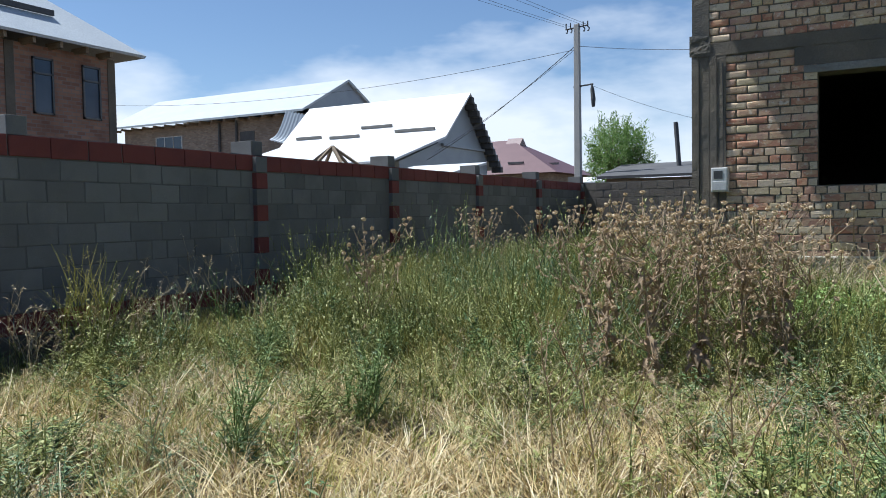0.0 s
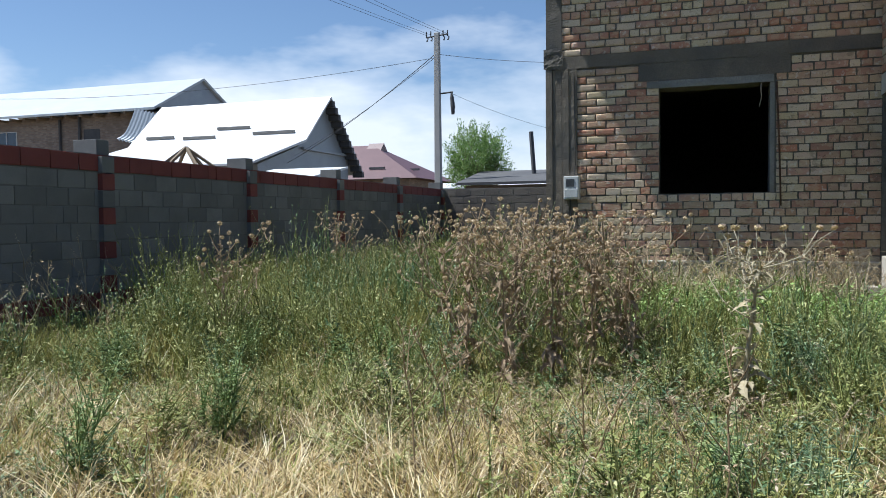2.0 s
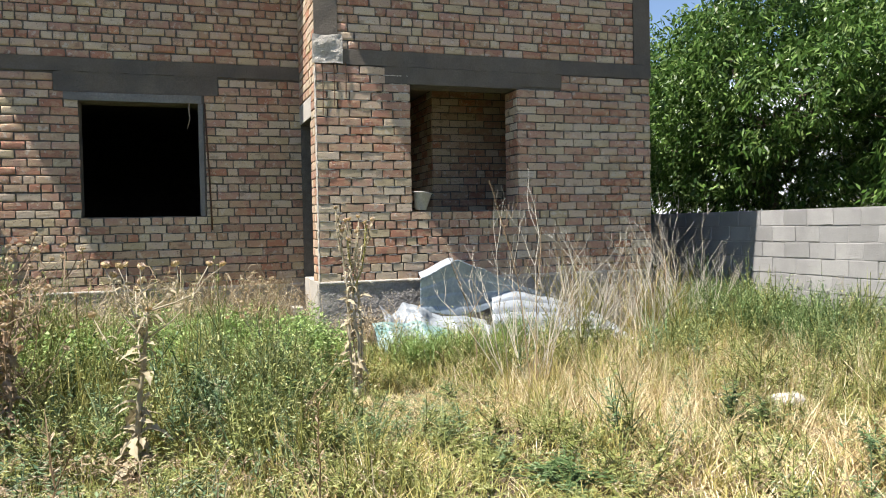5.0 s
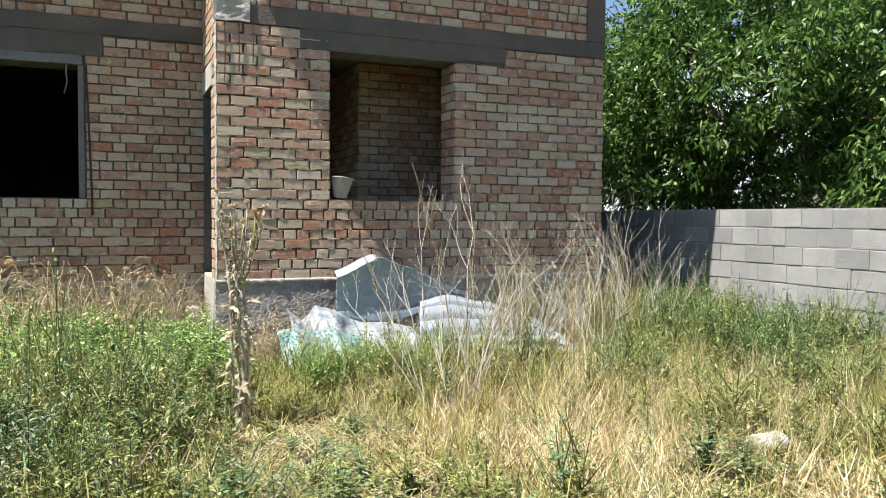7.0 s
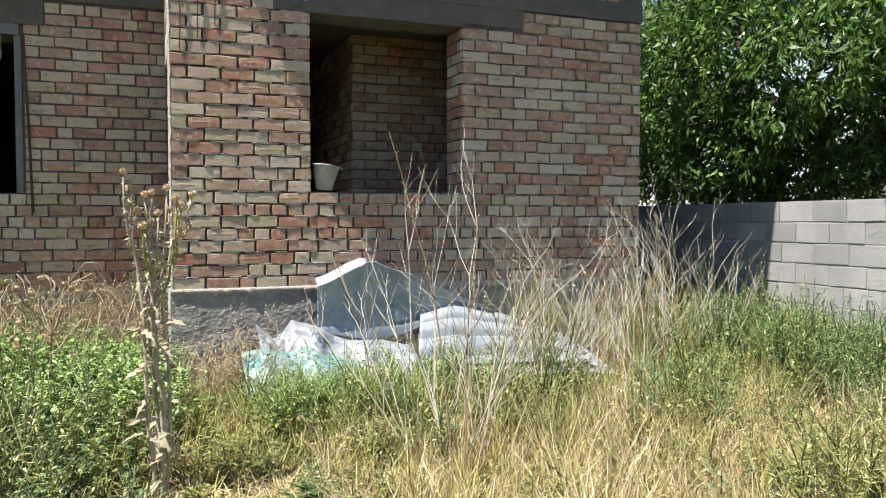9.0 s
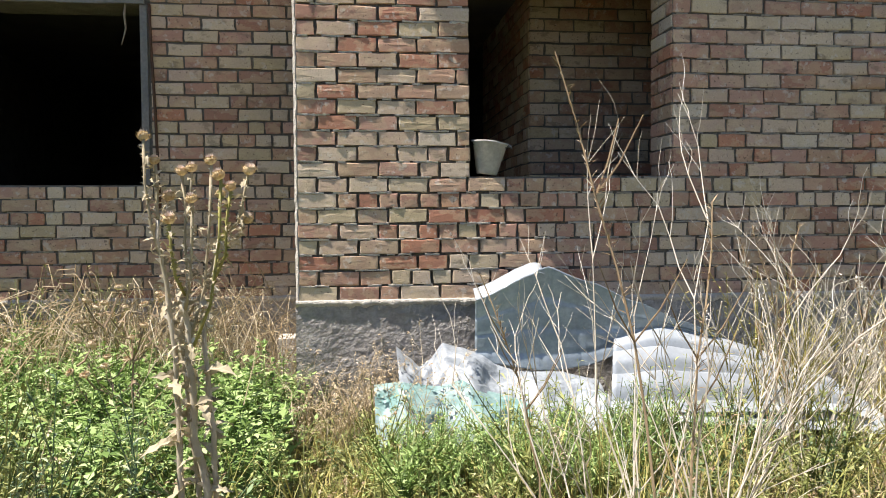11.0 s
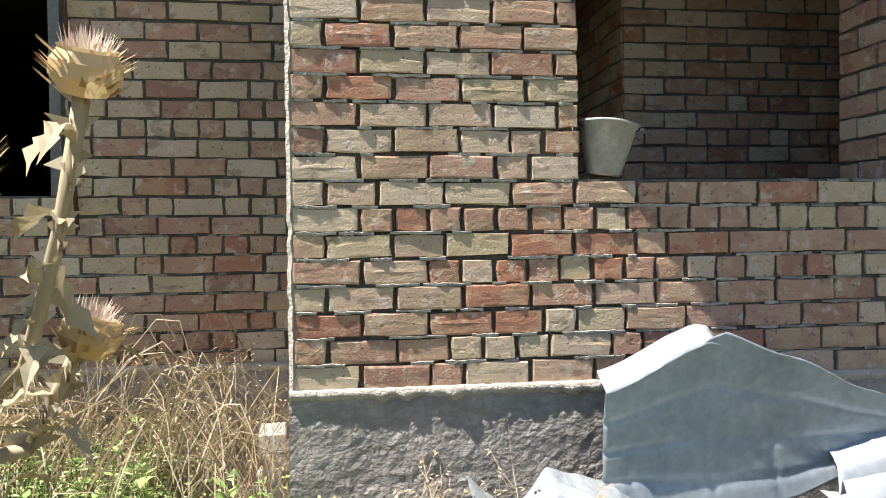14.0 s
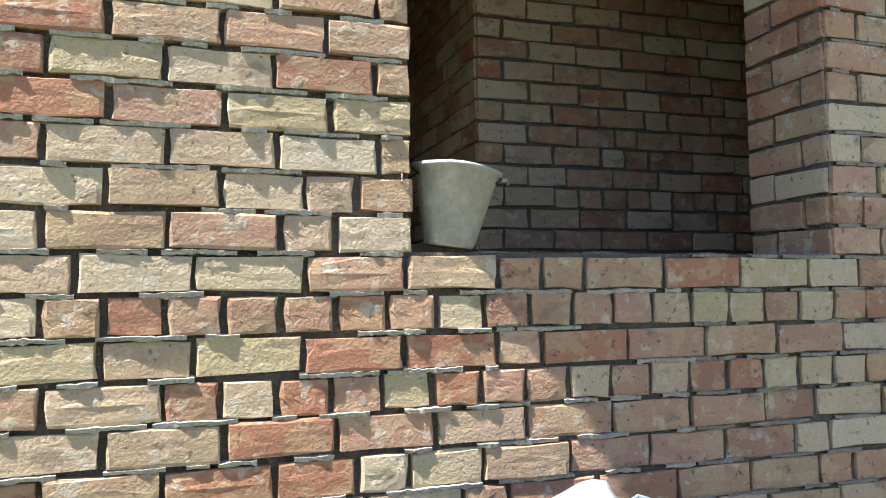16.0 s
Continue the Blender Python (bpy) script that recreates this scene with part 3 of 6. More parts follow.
# cast nose of the beam at the wing's corner
bm = bmesh.new()
rough_box(bm, (-0.03, -0.045, BEAM0 + 0.0), (0.3, 0.0, BEAM1 + 0.14), 0.02, 0.03, seed=13)
tagged(part("trim_beam_end", bm, M_MORTAR_LIGHT), "ragged cement lump at the end of the beam", "beam", kind="structure")
bm = bmesh.new()
rough_box(bm, (XA - 0.035, YA - 0.04, BEAM0 + 0.02), (XA + 0.22, YA + 0.0, BEAM1 + 0.1), 0.02, 0.03, seed=14)
tagged(part("trim_beam_corner", bm, M_CONCRETE), "ragged cement lump at the beam's corner", "beam", kind="structure")


def plinth(name, x0, x1, y, top, seed, label):
    bm = bmesh.new()

    def at(u, w):
        x = x0 + u * (x1 - x0)
        z = w * (top + 0.014 * noise.noise((x * 7, seed, 0)))
        d = 0.006 * noise.noise((x * 5, z * 7, seed)) + 0.0035 * noise.noise((x * 26, z * 30, seed))
        return (x, y + d, z - 0.02)
    bm_grid(bm, int((x1 - x0) * 34), 26, at)
    bm_box(bm, (x0, y + 0.03, -0.1), (x1, y + 0.12, top - 0.02))
    rim = bmesh.new()

    def lip(u, w):
        x = x0 + u * (x1 - x0)
        n1 = abs(noise.noise((x * 11, seed, 3))) + 0.5 * abs(noise.noise((x * 37, seed, w * 3)))
        k = round(w * 4)
        dy = (0.06, 0.0, -0.012, -0.009, 0.006)[k] - (0.012 * n1 if 0 < k < 4 else 0)
        dz = (0.006, 0.008, 0.0, -0.014, -0.03)[k] - (0.03 * n1 if k > 2 else 0) + 0.006 * noise.noise((x * 30, k, seed))
        return (x, y + dy, top + dz)
    bm_grid(rim, int((x1 - x0) * 60), 4, lip)
    tagged(part(name.replace("plinth", "trim"), rim, M_MORTAR_LIGHT, None, "", True), "pale ragged mortar along the plinth's top", "mortar", kind="structure")
    return tagged(part(name, bm, M_PLINTH), label, "plinth", kind="structure")


plinth("plinth_wing", -0.02, XB, -0.03, 0.775, 1.0, "rough cast concrete plinth under the brick wing")
plinth("plinth_recessed", XA, -0.001, YA - 0.03, 0.7, 5.0, "rough cast concrete plinth under the recessed wall")
structure("step", (-0.014, 0.02, 0), (0.24, YA - 0.14, 0.784), M_STEP, "pale concrete step below the doorway", "step", 0.012)

# ---- ground ----
def ground_z(x, y):
    return 0.035 * noise.noise((x * 0.7, y * 0.7, 0)) + 0.02 * noise.noise((x * 2.3, y * 2.3, 4)) - 0.02


bm = bmesh.new()
ax = [math.sinh(k / 45 * 6.2) / math.sinh(6.2) * 900 for k in range(-45, 46)]
gv = [[bm.verts.new((x, y - 3, ground_z(x, y - 3) if abs(x) < 30 and abs(y) < 30 else -0.03)) for y in ax] for x in ax]
for i in range(90):
    for j in range(90):
        bm.faces.new((gv[i][j], gv[i + 1][j], gv[i + 1][j + 1], gv[i][j + 1]))
tagged(part("ground", bm, M_SOIL, None, "", True), "dry earth with straw litter under the weeds", "ground", kind="structure")

# ---- block walls of the yard ----
XL, YC, XR = -8.68, 10.9, 5.79
BP, BL, BH = 0.2, 0.392, 0.188
wall_l = structure("wall_yard_west", (XL - 0.19, -14, 0), (XL, YC, 2.06), M_JOINT, "grey cinder-block yard wall with red painted courses", "wall")
wall_c = structure("wall_yard_north", (XL, YC, 0), (3.0, YC + 0.19, 2.06), M_JOINT, "grey cinder-block wall at the back of the yard", "wall")
wall_r = structure("wall_yard_east", (XR, -9, 0), (XR + 0.19, 7, 1.5), M_JOINT_PALE, "pale cinder-block boundary wall", "wall")
# added out of view; its height keeps low skylight off the house front
structure("wall_sky_blocker_south", (XL, -14.2, 0), (XR + 0.19, -14.01, 3.4), M_JOINT, "unseen plain block wall closing the yard, raised to cut low skylight", "wall")
structure("trim_foundation_west", (XL, -14, 0), (XL + 0.05, YC, 0.25), M_CONCRETE, "dark concrete footing of the yard wall", "footing")

# ragged mortar bead down the wing's corner
bm = bmesh.new()
bm_grid(bm, 2, 150, lambda u, w: (-0.02 + 0.03 * u + 0.008 * noise.noise((u, w * 60, 3)), -0.022 + 0.03 * abs(u - 0.5) + 0.006 * noise.noise((u * 3, w * 90, 8)), 0.02 + w * 3.15))
tagged(part("trim_corner_bead", bm, M_MORTAR_LIGHT), "pale ragged mortar down the wing's corner", "mortar", kind="structure")

# posts of the west wall, red and grey blocks in turn
def wall_post(y, front):
    p = thing("wall_post", "cinder-block wall post painted in red and grey bands", "post", (XL, y, 0), "posts of the yard wall", "structure")
    for r in range(11):
        z = 0.04 + r * BP
        x1 = 0.075 if front and z < 2.0 else (0.0 if z >= 2.0 else -0.2)
        if front or z >= 1.9:
            box_part("block", (-0.34, -0.1, z), (x1 if front or z >= 2.0 else -0.19, 0.1, z + BP - 0.006), M_RED if (r % 2 == 0 and z < 2.0) else M_BLOCK, p, "", 0.006)
    return p


for k in range(-1, 5):
    wall_post(-1.67 + 3.13 * k, k >= 0)

# ---- loose things at the house ----
# bucket on the sill
bucket = thing("bucket", "cement-splashed pale plastic bucket on the window sill", "bucket", (1.19, 0.045, SILL + 0.012))
bm = bmesh.new()
prof = [(0.0, 0.004), (0.062, 0.004), (0.068, 0.012), (0.11, 0.2), (0.12, 0.203), (0.12, 0.213), (0.107, 0.213), (0.066, 0.02), (0.0, 0.016)]
rings = [[bm.verts.new((max(r, 0.0005) * math.cos(a), max(r, 0.0005) * math.sin(a) * 0.97, z + 0.003 * math.sin(3 * a) * (z > 0.1))) for a in (2 * math.pi * k / 28 for k in range(28))] for r, z in prof]
for a, b in zip(rings, rings[1:]):
    for k in range(28):
        bm.faces.new((a[k], a[(k + 1) % 28], b[(k + 1) % 28], b[k]))
part("pail", bm, M_BUCKET, bucket, "", True)
bm = bmesh.new()
bm_tube(bm, [(0.118 * math.cos(a), -0.118 * math.sin(a) * 0.35 - 0.01, 0.2 - 0.035 * math.sin(a)) for a in (math.pi * k / 14 for k in range(15))], 0.003, 6)
part("handle", bm, M_WIRE, bucket, "thin wire handle")
bm = bmesh.new()
bm_tube(bm, [(0.1, 0, 0.195), (0.135, 0, 0.198), (0.14, 0, 0.185)], 0.007, 6)
part("handle_lug", bm, M_BUCKET, bucket)
bucket.rotation_euler = (radians(1), radians(7), radians(-12))

# electricity meter
meter = thing("electricity_meter", "grey electricity meter box on the corner column", "meter", (-3.6, YA - 0.03, 1.5))
box_part("housing", (-0.1, -0.13, 0), (0.1, 0.02, 0.3), M_BOX, meter, "", 0.014)
box_part("window", (-0.065, -0.136, 0.16), (0.04, -0.128, 0.26), M_BOX_DARK, meter, "dark viewing window")
box_part("cover", (-0.085, -0.142, 0.02), (0.085, -0.131, 0.13), M_BOX, meter, "", 0.004)
bm = bmesh.new()
bm_tube(bm, [(0.03, -0.03, 0.3), (0.035, -0.01, 0.5), (0.03, 0.0, 0.9), (0.02, 0.0, 1.6)], 0.006, 6)
part("cable", bm, M_WIRE, meter)
bm = bmesh.new()
bm_tube(bm, [(-0.02, -0.04, 0.0), (-0.02, -0.03, -0.3), (-0.03, 0.0, -0.8)], 0.008, 6)
part("conduit", bm, M_WIRE, meter)

# rusty rod and render strip beside the window, wire hanging from the lintel
structure("trim_jamb_1", (W1[1] - 0.004, YA - 0.014, SILL), (W1[1] + 0.05, YA + 0.1, 2.88), M_PLASTER, "narrow grey render strip beside the window opening", "jamb", 0.004)
rod = thing("iron_rod", "bent rusty iron rod against the brick wall", "rod", (W1[1] + 0.1, YA - 0.03, 1.38))
bm = bmesh.new()
bm_tube(bm, [(-0.03, 0, 1.5), (-0.02, -0.012, 1.2), (0.0, -0.004, 0.7), (0.012, -0.01, 0.3), (0.02, 0, 0.0)], 0.011, 7)
part("bar", bm, M_RUST, rod, "", True)
wire = thing("hanging_wire", "frayed wire hanging from the window lintel", "wire", (W1[1] - 0.1, YA - 0.01, 2.9))
bm = bmesh.new()
bm_tube(bm, [(0, 0, 0), (-0.01, -0.01, -0.1), (0.0, -0.01, -0.2), (-0.03, -0.02, -0.32)], [0.006, 0.009, 0.007, 0.003], 6)
part("strand", bm, M_WOOD, wire)
for k, x in enumerate((0.07, 0.2, 0.33)):
    bar = thing("starter_bar", "thin rusty reinforcing bar sticking out of the beam end", "bar", (x, -0.03, 2.62 + 0.1 * k), "starter bars")
    bm = bmesh.new()
    bm_tube(bm, [(0, 0, 0), (0.004, -0.012, 0.3), (0, 0.0, BEAM0 - 2.6 - 0.1 * k)], 0.005, 6)
    part("rebar", bm, M_RUST, bar)

# little stack of pale bricks beside the step
for k in range(5):
    b = thing("loose_brick", "pale loose brick stacked beside the doorway step", "brick", (-0.145 + 0.012 * (k % 2), 0.83, 0.002 + k * 0.088), "loose bricks")
    box_part("block", (-0.06, -0.12, 0), (0.06, 0.12, 0.088), M_STEP, b, "", 0.006)
    b.rotation_euler[2] = 0.12 * math.sin(k * 2.3)

# bent corrugated sheets leaning on the plinth
def smooth_curve(points, x):
    pts = sorted(points)
    if x <= pts[0][0]:
        return pts[0][1]
    for (a, va), (b, vb) in zip(pts, pts[1:]):
        if x <= b:
            t = (x - a) / (b - a)
            t = t * t * (3 - 2 * t) * 0.5 + t * 0.5
            return va + (vb - va) * t
    return pts[-1][1]


def thick_sheet(name, nu, nv, at, parent, label="", mat=M_SHEET):
    bm = bmesh.new()
    bm_grid(bm, nu, nv, at)
    ob = part(name, bm, mat, parent, label, True)
    ob.modifiers.new("thick", "SOLIDIFY").thickness = 0.0025


def groove(w, lines, width):
    """0 in the flat of a profiled sheet, 1 at the bottom of its grooves."""
    return max(math.exp(-((w - g) / width) ** 2) for g in lines)


def sheet_pile():
    pile = thing("metal_sheet", "bent galvanised corrugated sheets leaning on the plinth", "metal sheet")
    top = [(1.05, 0.86), (1.43, 1.015), (1.75, 0.9), (2.05, 0.77), (2.36, 0.64), (2.6, 0.55)]
    foot = [(1.05, 0.43), (1.5, 0.36), (1.75, 0.38), (2.0, 0.46), (2.3, 0.5), (2.6, 0.46)]

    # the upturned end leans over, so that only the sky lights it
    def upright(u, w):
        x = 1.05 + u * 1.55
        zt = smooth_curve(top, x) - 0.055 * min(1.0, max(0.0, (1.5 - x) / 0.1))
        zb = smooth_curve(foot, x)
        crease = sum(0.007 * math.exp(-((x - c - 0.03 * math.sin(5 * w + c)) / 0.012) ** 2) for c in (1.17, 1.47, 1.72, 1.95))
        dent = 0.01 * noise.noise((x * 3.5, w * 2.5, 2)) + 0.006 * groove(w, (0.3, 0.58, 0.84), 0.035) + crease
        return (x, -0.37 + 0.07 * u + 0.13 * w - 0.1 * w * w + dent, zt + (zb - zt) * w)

    # the part that lies flat in the sun
    back = [(1.95, 0.55), (2.25, 0.61), (2.6, 0.535), (2.98, 0.42), (3.2, 0.33)]

    def ridged(u, w):
        x = (1.93 + 1.24 * u) * (1 - w) + (1.74 + 1.6 * u) * w
        zb = smooth_curve(back, 1.95 + 1.25 * u)
        z = zb * (1 - w) + (0.2 - 0.05 * u) * w + 0.07 * math.sin(math.pi * min(1, w * 1.15)) * (1 - 0.4 * u)
        z -= 0.075 * groove(w, (0.3, 0.56, 0.8), 0.035)
        dent = 0.012 * noise.noise((x * 3, w * 4, 6)) + 0.004 * noise.noise((x * 14, w * 9, 2))
        return (x, -0.27 - w * (0.5 - 0.06 * u), z + dent)

    def folded(u, w):
        x = 1.05 + u * 0.42
        k = (x - 1.05) / 1.55
        return (x, -0.375 + 0.07 * k + w * 0.1, smooth_curve(top, x) - 0.057 + 0.06 * w + 0.006 * noise.noise((u * 6, w * 2, 1)))

    def under(u, w):
        x = 2.0 + u * 1.5
        return (x, -0.12 - w * 0.72, 0.34 - 0.14 * u - 0.17 * w - 0.03 * groove(w, (0.2, 0.5, 0.8), 0.03) + 0.012 * noise.noise((u * 5, w * 4, 7)))
    thick_sheet("bent_panel", 90, 60, upright, pile, "upturned end of the sheet, toned blue-grey for shade", M_SHEET_SHADED)
    thick_sheet("corrugated_sheet", 50, 110, ridged, pile)
    thick_sheet("folded_edge", 24, 4, folded, pile, "sunlit folded top edge")
    thick_sheet("lower_sheet", 50, 60, under, pile)


sheet_pile()

# sheeting draped over the rubble in front of the plinth
film = thing("plastic_film", "crumpled white and teal plastic sheeting on the ground", "plastic sheet")


def drape(u, w, x0, x1, crest, y0, y1, low, s):
    """Hangs forward from an uneven crest in broad folds."""
    x = x0 + u * (x1 - x0)
    fold = 0.055 * math.sin(x * 17 + 1.5 * noise.noise((x * 4, w * 2, s))) + 0.03 * noise.noise((x * 9, w * 5, s))
    small = 0.012 * noise.noise((x * 26, w * 17, s + 2)) + 0.008 * abs(noise.noise((x * 50, w * 40, s)))
    z = smooth_curve(crest, x) * (1 - w ** 1.6) + low * w ** 1.6
    return (x + 0.03 * w * noise.noise((x * 7, w * 3, s + 5)), y0 + (y1 - y0) * w + fold * min(1, w * 2.5), max(0.02, z + (0.03 * noise.noise((x * 6, w * 6, s + 1)) + small) * min(1, 0.25 + 3 * w)))


white_crest = [(0.58, 0.53), (0.66, 0.46), (0.72, 0.4), (0.78, 0.44), (0.86, 0.545), (0.95, 0.52), (1.06, 0.48), (1.2, 0.41), (1.35, 0.36), (1.5, 0.36), (1.8, 0.3)]
teal_crest = [(0.44, 0.36), (0.6, 0.37), (0.8, 0.34), (0.95, 0.37), (1.1, 0.3), (1.3, 0.24)]
bm = bmesh.new()
bm_grid(bm, 110, 40, lambda u, w: drape(u, w, 0.58, 1.8, white_crest, -0.3, -0.78, 0.1, 3))
part("white_film", bm, M_FILM, film, "crumpled white film", True)
bm = bmesh.new()
bm_grid(bm, 80, 40, lambda u, w: drape(u, w, 0.44, 1.3, teal_crest, -0.56, -1.0, 0.03, 8))
part("teal_film", bm, M_FILM_TEAL, film, "faded teal film", True)

stone = thing("pale_stone", "pale flat stone lying in the dry grass", "stone", (2.6, -4.15, 0.08))
bm = bmesh.new()
bmesh.ops.create_icosphere(bm, subdivisions=3, radius=1)
for vv in bm.verts:
    vv.co = Vector((vv.co.x * 0.16, vv.co.y * 0.1, vv.co.z * 0.06)) * (1 + 0.25 * noise.noise(vv.co * 2))
part("rock", bm, M_STEP, stone, "", True)


# ---- neighbouring houses beyond the wall ----
def bm_prism(bm, xs, profile):
    """A body along x whose cross-section is the profile of (y, z)."""
    a = [bm.verts.new((xs[0], y, z)) for y, z in profile]
    b = [bm.verts.new((xs[1], y, z)) for y, z in profile]
    n = len(profile)
    for k in range(n):
        bm.faces.new((a[k], a[(k + 1) % n], b[(k + 1) % n], b[k]))
    bm.faces.new(a[::-1])
    bm.faces.new(b)


def far_window(parent, lo, hi, frame_mat, axis, rail=0.7):
    """A window with a frame round a dark pane on the plane that axis faces."""
    bm = bmesh.new()
    x0, y0, z0 = lo
    x1, y1, z1 = hi
    t = 0.05
    if axis == "x":
        for q in (((x0, y0, z0), (x1, y0 + t, z1)), ((x0, y1 - t, z0), (x1, y1, z1)), ((x0, y0, z0), (x1, y1, z0 + t)), ((x0, y0, z1 - t), (x1, y1, z1)),
                  ((x0, y0, z0 + rail * (z1 - z0)), (x1, y1, z0 + rail * (z1 - z0) + t))):
            bm_box(bm, *q)
        pane = ((x0 - 0.01, y0 + t, z0 + t), (x0 + 0.02, y1 - t, z1 - t))
    else:
        for q in (((x0, y0, z0), (x0 + t, y1, z1)), ((x1 - t, y0, z0), (x1, y1, z1)), ((x0, y0, z0), (x1, y1, z0 + t)), ((x0, y0, z1 - t), (x1, y1, z1)),
                  ((x0 + 0.33 * (x1 - x0), y0, z0), (x0 + 0.33 * (x1 - x0) + t, y1, z1)), ((x0 + 0.66 * (x1 - x0), y0, z0), (x0 + 0.66 * (x1 - x0) + t, y1, z1))):
            bm_box(bm, *q)
        pane = ((x0 + t, y0 + 0.03, z0 + t), (x1 - t, y1 + 0.02, z1 - t))
    w = part("window", bm, frame_mat, parent)
    box_part("pane", *pane, M_GLASS_DARK, w)
    return w


# two-storey brick house
h1 = thing("neighbour_house", "two-storey red brick house with grey metal hip roof", "house")
HX, HY0, HY1 = -20.7, -4.5, 5.95
box_part("wall", (HX - 8, HY0, 0), (HX, HY1, 5.8), M_FAR_BRICK, h1)
box_part("beam", (HX - 8.02, HY0 - 0.02, 3.15), (HX + 0.02, HY1 + 0.02, 3.45), M_CONCRETE, h1)
for y in (HY1 - 0.22, 2.75):
    box_part("column", (HX - 0.3, y, 0), (HX + 0.025, y + 0.24, 5.78), M_CONCRETE, h1)
for y0, y1 in ((3.52, 4.0), (4.96, 5.42), (0.8, 1.35)):
    far_window(h1, (HX + 0.0, y0 - 0.05, 4.05), (HX + 0.06, y1 + 0.05, 5.5), M_BOX_DARK, "x")
bm = bmesh.new()
e0, e1, f0, f1, ze = HX - 8.6, HX + 0.62, HY0 - 0.6, HY1 + 0.62, 5.95
rv = [bm.verts.new(p) for p in ((e0, f0, ze), (e1, f0, ze), (e1, f1, ze), (e0, f1, ze), (-24.4, HY0 + 3.6, ze + 3.6), (-24.4, HY1 - 4.2, ze + 3.6))]
for q in ((0, 1, 4), (1, 2, 5, 4), (2, 3, 5), (3, 0, 4, 5)):
    bm.faces.new([rv[i] for i in q])
roof1 = part("roof", bm, M_ROOF_PALE, h1, "light grey metal roof")
so = roof1.modifiers.new("thick", "SOLIDIFY")
so.thickness = 0.08
for k in range(14):
    box_part("rafter", (HX - 0.1, HY0 + 0.2 + k * 0.75, 5.74), (HX + 0.5, HY0 + 0.28 + k * 0.75, 5.9), M_WOOD, h1)
slope = 3.6 / (e1 + 24.4)
for y0, y1, dx in ((0.4, 2.2, 0.8), (1.4, 3.0, 1.5), (2.7, 4.3, 0.85), (-1.2, 0.4, 1.5)):
    g = box_part("snow_guard", (e1 - dx - 0.05, y0, ze + dx * slope + 0.05), (e1 - dx + 0.05, y1, ze + dx * slope + 0.19), M_ROOF_DARK, h1)

# white gabled house
h2 = thing("white_roof_house", "house with steep white metal gable roof", "house")
X0, X1 = -28.8, -19.0
bm = bmesh.new()
bm_prism(bm, (X0 + 0.4, X1 - 0.5), [(19.2, 0), (27.9, 0), (27.9, 4.0), (25.1, 6.95), (22.6, 4.6), (19.2, 3.6)])
part("wall", bm, M_ROOF_GREY, h2)
bm = bmesh.new()
bm_prism(bm, (X0, X1), [(25.1, 7.2), (22.5, 4.9), (17.8, 3.55), (17.8, 3.46), (22.5, 4.79), (25.1, 7.08), (28.7, 3.6), (28.7, 3.72)])
part("roof", bm, M_ROOF_WHITE, h2, "white metal roof")
box_part("gable_sill", (X1 - 0.55, 22.9, 4.5), (X1 - 0.35, 27.4, 4.62), M_ROOF_GREY, h2)
for k in range(12):
    t = k / 11
    box_part("soffit_batten", (X1 - 0.5, 25.15 + 3.3 * t, 6.72 - 3.25 * t), (X1 + 0.03, 25.42 + 3.3 * t, 7.0 - 3.25 * t), M_ROOF_DARK, h2)
for x0, x1, y in ((-28.0, -26.4, 22.9), (-25.8, -24.0, 22.8), (-24.2, -22.4, 23.3), (-22.0, -19.8, 22.9)):
    box_part("snow_guard", (x0, y - 0.04, 4.9 + (y - 22.5) * 0.88 + 0.02), (x1, y + 0.04, 4.9 + (y - 22.5) * 0.88 + 0.16), M_PLASTER, h2)

# long pale-roofed house behind
h3 = thing("long_house", "long tan brick house with pale metal roof", "house")
bm = bmesh.new()
bm_prism(bm, (-52, -35), [(32, 0), (41, 0), (41, 8.2), (32, 8.2)])
part("wall", bm, M_FAR_TAN, h3)
bm = bmesh.new()
bm_prism(bm, (-53, -34), [(36.2, 10.9), (31.0, 8.3), (31.0, 8.15), (36.2, 10.72), (41.6, 8.0), (41.6, 8.2)])
part("roof", bm, M_ROOF_PALE, h3, "pale metal roof")
bm = bmesh.new()
bm_prism(bm, (-34.5, -34.2), [(36.2, 10.7), (31.6, 8.4), (41, 8.3)])
part("gable", bm, M_ROOF_GREY, h3, "blue-grey metal gable")
far_window(h3, (-48.6, 31.94, 6.1), (-45.9, 32.0, 7.4), M_FRAME, "y")
box_part("doorway", (-40.3, 31.97, 5.2), (-39.0, 32.02, 7.3), M_ROOF_DARK, h3)
for x in (-42.2, -40.6):
    box_part("downpipe", (x, 31.8, 4), (x + 0.12, 31.95, 8.1), M_ROOF_DARK, h3)
for k in range(16):
    box_part("rafter", (-52.5 + k * 1.15, 31.1, 8.0), (-52.35 + k * 1.15, 32, 8.16), M_WOOD, h3)
bm = bmesh.new()
bm_grid(bm, 40, 6, lambda u, w: (u * 2.0 - 35.9 + w * 0.7, 29.9 + 0.9 * w, 6.3 + 2.0 * w - 0.5 * u + 0.06 * math.sin(u * 50) - 0.5 * math.sin(w * 3)))
ob = part("loose_panel", bm, M_ROOF_GREY, h3, "buckled corrugated sheet hanging from the eave")
ob.modifiers.new("thick", "SOLIDIFY").thickness = 0.02

